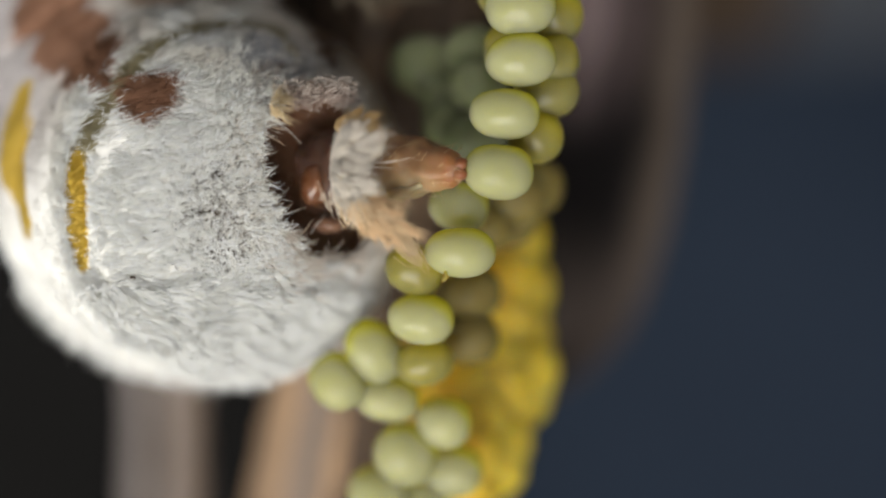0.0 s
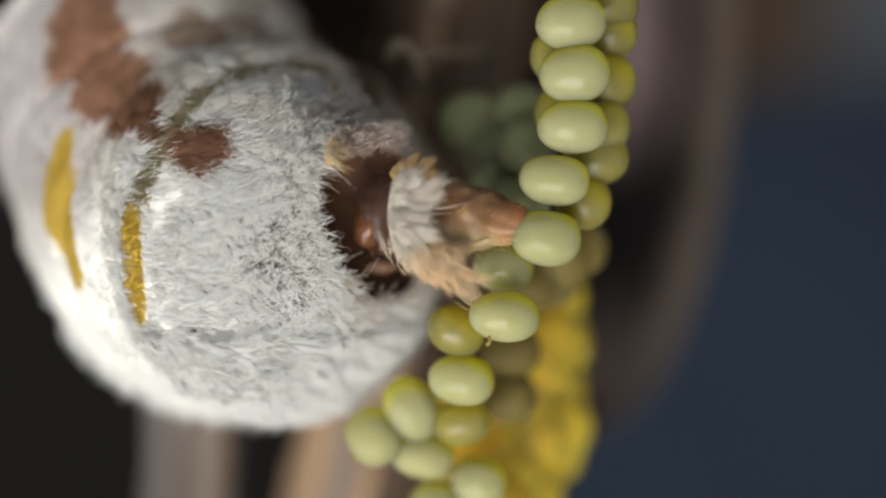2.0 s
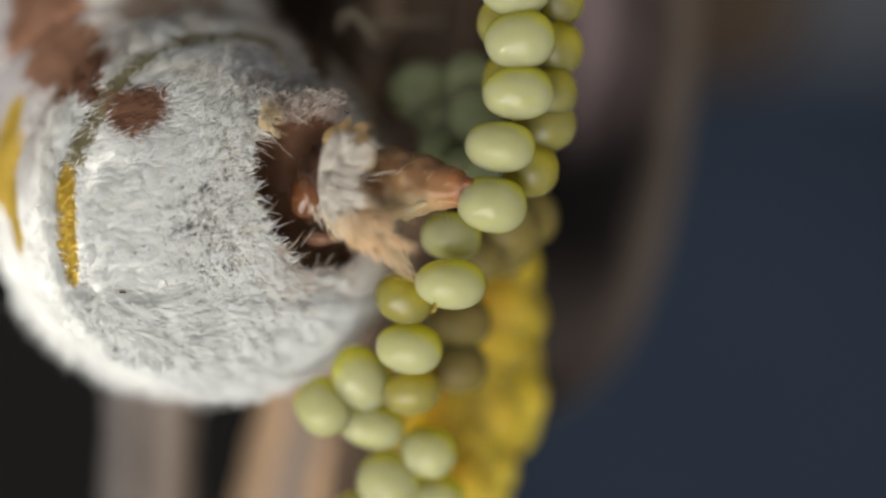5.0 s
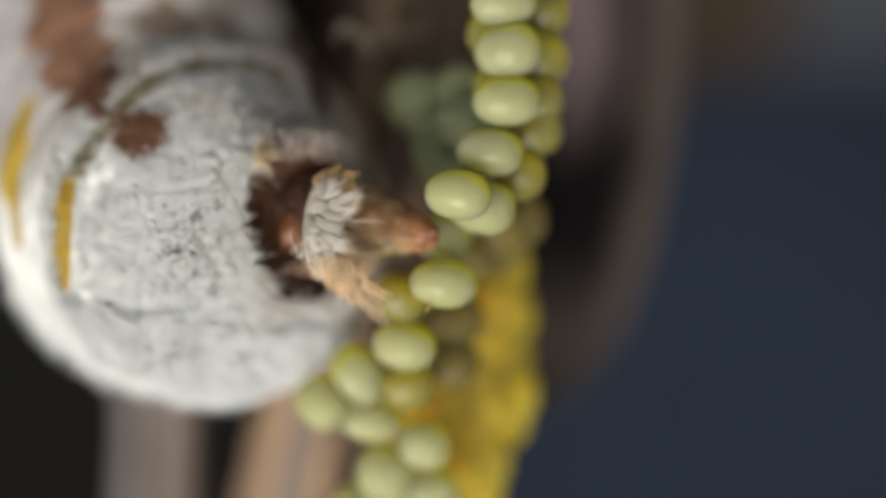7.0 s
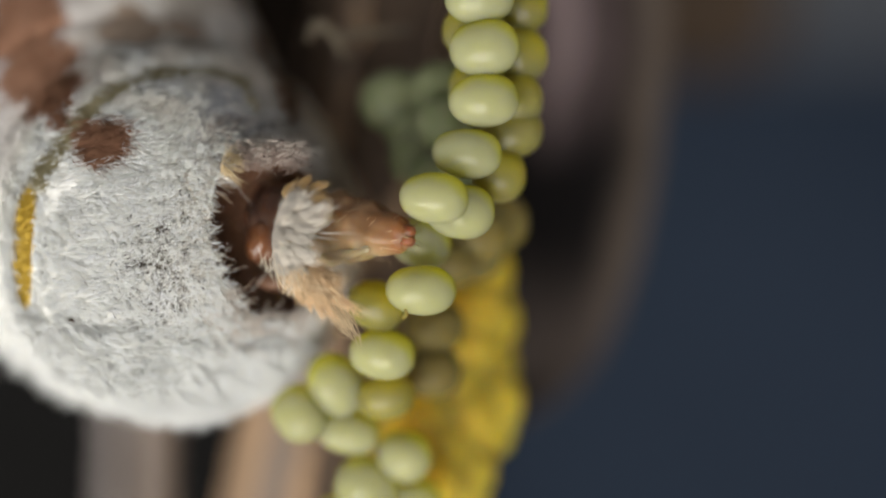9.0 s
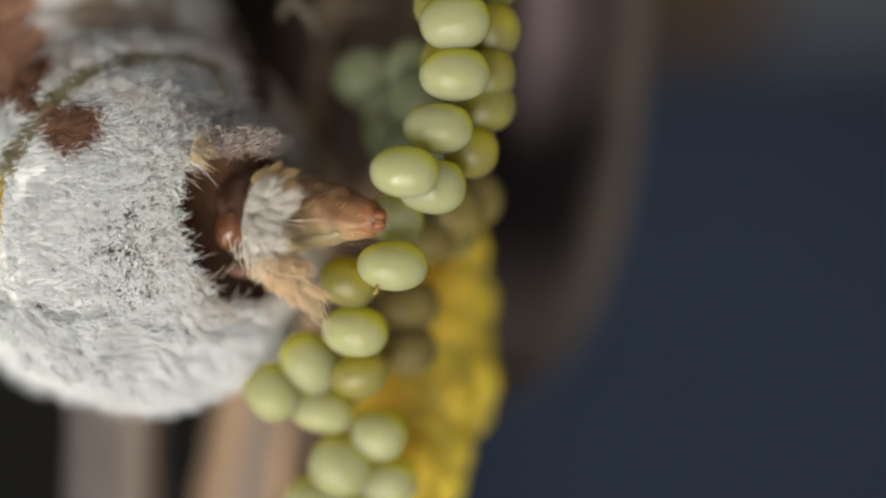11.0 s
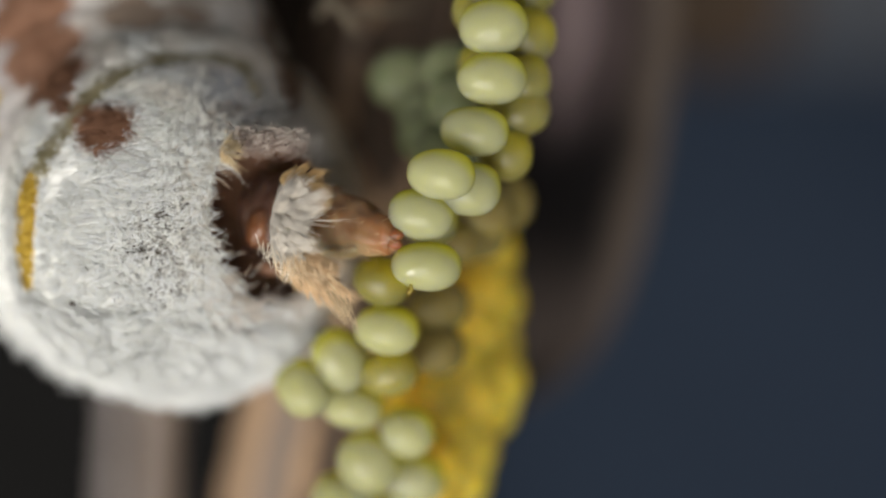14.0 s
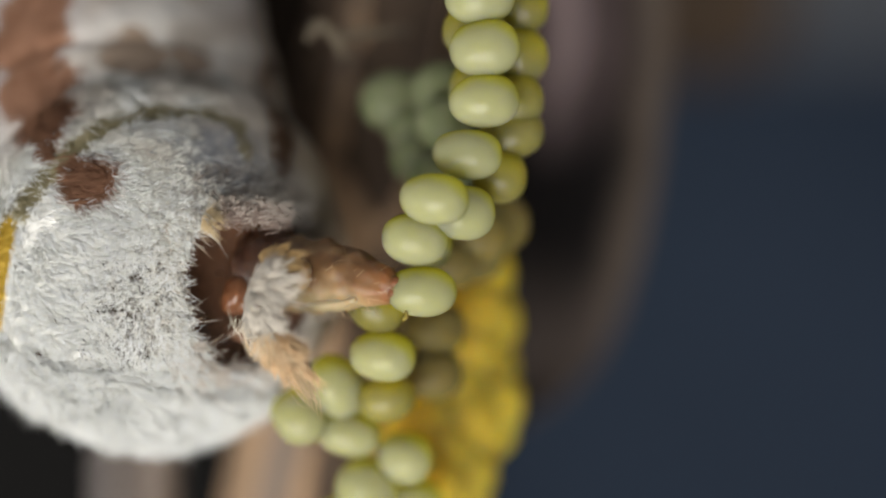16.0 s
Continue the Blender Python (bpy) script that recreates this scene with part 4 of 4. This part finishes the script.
def wing_material(name, bands, lower, low, high):
    """Bands of scales that run along the wing, with streaks."""
    m = material(name, (0.2, 0.16, 0.14), 0.75, 300, 0.25, 0.3, 900, stretch=(1, 1, 0.15), spec=0.08)
    nt = m.node_tree
    bsdf = nt.nodes["Principled BSDF"]
    coord = nt.nodes.new("ShaderNodeTexCoord")
    split = nt.nodes.new("ShaderNodeSeparateXYZ")
    nt.links.new(coord.outputs["Object"], split.inputs[0])
    up = nt.nodes.new("ShaderNodeMath")
    up.operation = "ADD"
    up.inputs[1].default_value = -0.0082
    nt.links.new(split.outputs["Z"], up.inputs[0])
    bow = nt.nodes.new("ShaderNodeMath")
    bow.operation = "MULTIPLY"
    nt.links.new(up.outputs[0], bow.inputs[0])
    nt.links.new(up.outputs[0], bow.inputs[1])
    curve = nt.nodes.new("ShaderNodeMath")
    curve.operation = "MULTIPLY_ADD"
    curve.inputs[1].default_value = 15.4
    nt.links.new(bow.outputs[0], curve.inputs[0])
    nt.links.new(split.outputs["X"], curve.inputs[2])
    rough = nt.nodes.new("ShaderNodeTexNoise")
    rough.inputs["Scale"].default_value = 260
    nt.links.new(coord.outputs["Object"], rough.inputs["Vector"])
    jitter = nt.nodes.new("ShaderNodeMath")
    jitter.operation = "MULTIPLY_ADD"
    jitter.inputs[1].default_value = 0.0012
    nt.links.new(rough.outputs["Fac"], jitter.inputs[0])
    nt.links.new(curve.outputs[0], jitter.inputs[2])
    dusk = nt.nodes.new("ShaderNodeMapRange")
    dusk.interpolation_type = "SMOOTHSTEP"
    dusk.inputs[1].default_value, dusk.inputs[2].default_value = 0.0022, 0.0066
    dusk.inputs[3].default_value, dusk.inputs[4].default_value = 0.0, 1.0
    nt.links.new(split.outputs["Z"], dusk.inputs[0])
    place = nt.nodes.new("ShaderNodeMapRange")
    place.inputs[1].default_value, place.inputs[2].default_value = low * MM, high * MM
    nt.links.new(jitter.outputs[0], place.inputs[0])
    ramp = nt.nodes.new("ShaderNodeValToRGB")
    while len(ramp.color_ramp.elements) < len(bands):
        ramp.color_ramp.elements.new(0.5)
    for e, (f, c) in zip(ramp.color_ramp.elements, bands):
        e.position, e.color = f, (*c, 1)
    nt.links.new(place.outputs[0], ramp.inputs[0])
    old = bsdf.inputs["Base Color"].links[0].from_node
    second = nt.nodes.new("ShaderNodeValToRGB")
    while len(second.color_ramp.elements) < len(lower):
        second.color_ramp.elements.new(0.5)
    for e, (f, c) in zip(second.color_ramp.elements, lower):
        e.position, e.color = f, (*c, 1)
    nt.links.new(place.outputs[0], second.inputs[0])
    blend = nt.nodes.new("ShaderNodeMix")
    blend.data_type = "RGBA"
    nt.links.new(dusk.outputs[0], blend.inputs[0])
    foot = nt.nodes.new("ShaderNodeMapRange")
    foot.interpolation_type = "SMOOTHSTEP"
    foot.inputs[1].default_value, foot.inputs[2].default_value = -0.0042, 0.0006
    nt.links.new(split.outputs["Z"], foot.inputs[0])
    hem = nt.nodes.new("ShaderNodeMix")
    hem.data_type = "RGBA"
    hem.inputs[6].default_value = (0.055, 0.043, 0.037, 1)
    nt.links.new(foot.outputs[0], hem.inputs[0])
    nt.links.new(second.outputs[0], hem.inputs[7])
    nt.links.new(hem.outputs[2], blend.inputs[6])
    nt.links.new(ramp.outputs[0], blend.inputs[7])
    nt.links.new(blend.outputs[2], old.inputs[6])
    return m


WING = wing_material("banded_wing_scales", (
    (0.0, (0.028, 0.020, 0.014)), (0.64, (0.028, 0.020, 0.015)), (0.68, (0.34, 0.255, 0.25)), (0.72, (0.28, 0.21, 0.21)), (0.75, (0.045, 0.035, 0.035)),
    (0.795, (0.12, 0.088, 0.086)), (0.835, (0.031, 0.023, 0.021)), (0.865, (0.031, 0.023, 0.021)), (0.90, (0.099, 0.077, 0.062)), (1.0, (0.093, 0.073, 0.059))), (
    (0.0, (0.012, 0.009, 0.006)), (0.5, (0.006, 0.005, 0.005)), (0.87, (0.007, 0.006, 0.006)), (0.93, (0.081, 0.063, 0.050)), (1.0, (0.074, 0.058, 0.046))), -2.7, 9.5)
BROWN_WING = material("brown_wing_scales", (0.045, 0.031, 0.021), 0.8, 300, 0.3, 0.3, 900, spec=0.08)
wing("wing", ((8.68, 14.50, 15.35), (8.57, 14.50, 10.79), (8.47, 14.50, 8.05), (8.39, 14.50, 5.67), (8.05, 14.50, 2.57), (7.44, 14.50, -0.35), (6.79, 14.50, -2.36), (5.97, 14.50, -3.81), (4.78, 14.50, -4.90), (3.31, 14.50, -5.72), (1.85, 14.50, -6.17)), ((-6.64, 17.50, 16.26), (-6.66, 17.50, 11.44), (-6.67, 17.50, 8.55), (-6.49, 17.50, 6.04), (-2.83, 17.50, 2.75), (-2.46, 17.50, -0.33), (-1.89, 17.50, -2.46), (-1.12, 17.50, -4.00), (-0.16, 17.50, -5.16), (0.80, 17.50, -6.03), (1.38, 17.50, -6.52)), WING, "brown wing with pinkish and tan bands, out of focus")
wing("wing", ((21.14, 60.00, 25.04), (21.96, 60.00, 18.27), (22.12, 60.00, 14.88), (21.60, 60.00, 12.52), (20.08, 60.00, 10.83), (17.70, 60.00, 9.82), (15.34, 60.00, 9.83)), ((10.99, 60.00, 25.06), (10.97, 60.00, 18.30), (10.95, 60.00, 14.24), (11.29, 60.00, 12.89), (11.62, 60.00, 12.21), (12.64, 60.00, 11.53), (13.65, 60.00, 10.85)), BROWN_WING, "dark brown wing tip far behind")

# ---- what moves ----
BODY_ROWS = [
    (0.0, -5.616, 4.098, 0.586, 0.63, 3.88, -0.43),
    (0.5, -5.648, 4.053, 0.737, 1.54, -0.22, 1.24),
    (1.0, -5.669, 4.028, 0.866, 2.45, -1.08, 1.73),
    (1.5, -5.607, 4.087, 0.943, 3.04, 1.72, 0.96),
    (2.0, -5.606, 4.035, 0.878, 3.86, -0.68, 2.48),
    (2.5, -5.688, 4.040, 0.807, 3.41, 2.00, 0.61),
    (3.0, -5.656, 4.074, 0.718, 2.63, 0.96, 0.36),
    (3.5, -5.630, 4.100, 0.670, 0.00, -0.00, -0.00),
    (4.0, -5.540, 4.106, 0.728, 0.29, -2.34, 0.48),
    (4.5, -5.519, 4.121, 0.806, -0.73, -0.30, -1.52),
    (4.7, -5.543, 4.121, 0.787, -0.37, 0.37, -1.62),
    (6.8, -5.800, 4.125, 0.584, 3.89, 7.58, -2.47),
    (7.0, -5.818, 4.126, 0.577, 3.69, 8.10, -2.46),
    (7.5, -5.739, 4.183, 0.426, 6.25, 9.52, -1.47),
    (8.0, -5.889, 4.130, 0.389, 7.70, 11.79, -2.39),
    (8.5, -5.877, 4.151, 0.319, 8.30, 10.47, -1.62),
    (8.7, -5.916, 4.112, 0.434, 3.66, 8.62, -1.69),
    (10.8, -6.045, 4.093, 0.275, 2.80, 9.02, -1.02),
    (11.0, -6.048, 4.093, 0.241, 3.63, 9.32, -0.63),
    (11.5, -6.015, 4.131, 0.228, 4.21, 8.65, -1.20),
    (12.0, -5.988, 4.130, 0.254, 4.32, 7.95, -1.17),
    (12.5, -5.985, 4.107, 0.299, 4.04, 8.10, -1.46),
    (13.0, -6.001, 4.160, 0.236, 2.74, 6.78, -2.18),
    (13.5, -6.049, 4.159, 0.195, 2.28, 8.19, -2.44),
    (14.0, -6.081, 4.148, 0.198, 4.53, 8.23, -2.52),
    (14.5, -6.135, 4.137, 0.224, 4.99, 12.73, -3.82),
    (15.0, -6.297, 4.132, 0.128, 5.18, 13.51, -1.48),
    (15.5, -6.310, 4.105, 0.005, 8.39, 17.12, -1.82),
    (16.0, -6.392, 4.115, -0.217, 7.63, 15.60, -2.26),
]
TIP_ROWS = [
    (0.0, 0.718, -0.500, 0.874),
    (0.5, 0.955, -0.500, 1.173),
    (1.0, 1.036, -0.500, 1.213),
    (1.5, 1.211, -0.500, 1.126),
    (2.0, 1.218, -0.500, 1.066),
    (2.5, 0.875, -0.500, 0.516),
    (3.0, 0.971, -0.500, 0.826),
    (3.5, 1.061, -0.500, 1.142),
    (4.0, 1.049, -0.500, 1.242),
    (4.5, 1.098, -0.500, 1.234),
    (4.7, 1.080, -0.500, 1.218),
    (6.8, 0.422, -0.500, 0.348),
    (7.0, 0.377, -0.500, 0.093),
    (7.5, 0.394, -0.500, 0.185),
    (8.0, 0.455, -0.500, 0.274),
    (8.5, 0.475, -0.500, 0.210),
    (8.7, 0.405, -0.500, 0.206),
    (10.8, 0.376, -0.500, 0.047),
    (11.0, 0.378, -0.500, 0.027),
    (11.5, 0.416, -0.500, 0.096),
    (12.0, 0.384, -0.500, 0.090),
    (12.5, 0.470, -0.500, -0.038),
    (13.0, 0.549, -0.500, 0.256),
    (13.5, 0.616, -0.500, -0.780),
    (14.0, -0.055, -0.500, -0.425),
    (14.5, -0.460, -0.500, -0.854),
    (15.0, 0.062, -0.500, -0.733),
    (15.5, 0.165, -0.500, -1.286),
    (16.0, 0.082, -0.500, -0.936),
]


def ovipositor_pose(t, tip):
    """The tip in the room's millimetres; the cone leans from the pit towards it, in the abdomen's space."""
    row = [r for r in BODY_ROWS if r[0] == t][0]
    body = at(*row[1:])
    local = body.inverted() @ mm(*tip)
    way = (local - PIT * MM * 0.80).normalized()
    turn = way.to_track_quat("X", "Z").to_matrix().to_4x4()
    return Matrix.Translation(local) @ turn


def motions():
    walk(abdomen, [(row[0], at(*row[1:])) for row in BODY_ROWS])
    walk(ovipositor, [(t, ovipositor_pose(t, tip)) for t, *tip in TIP_ROWS])
    # an egg waits inside the abdomen, slides out of the ovipositor, and stays where it is glued
    for ob, start, slide, laid in ((egg_first, 5.3, 5.7, 6.2), (egg_second, 13.3, 13.5, 13.65)):
        rest = ob.matrix_world.copy()
        size = rest.to_scale()
        turn = rest.to_quaternion().to_matrix().to_4x4()
        rows = []
        for row in BODY_ROWS:
            if row[0] < start:
                inside = ROOM @ (at(*row[1:]) @ (TAIL * 1.2 * MM))
                rows.append((row[0], Matrix.Translation(inside) @ turn))
        tips = [(t, tip) for t, *tip in TIP_ROWS if t <= slide]
        t, tip = tips[-1]
        body = [r for r in BODY_ROWS if r[0] <= slide][-1]
        half = (at(*body[1:]) @ (PIT * MM * 0.8)).lerp(mm(*tip), 0.4) + mm(0, 0.5, -0.1)
        rows.append((slide - 0.12, Matrix.Translation(ROOM @ half) @ turn))
        rows.append((slide, Matrix.Translation(ROOM @ mm(tip[0] - 0.15, tip[1] + 0.8, tip[2] + 0.40)) @ turn))
        rows += [(laid, rest.to_3x3().normalized().to_4x4()), (16.0, rest.to_3x3().normalized().to_4x4())]
        for k in (-2, -1):
            m = turn.copy()
            m.translation = rest.translation
            rows[k] = (rows[k][0], m)
        walk(ob, rows)
        ob.scale = size


motions()
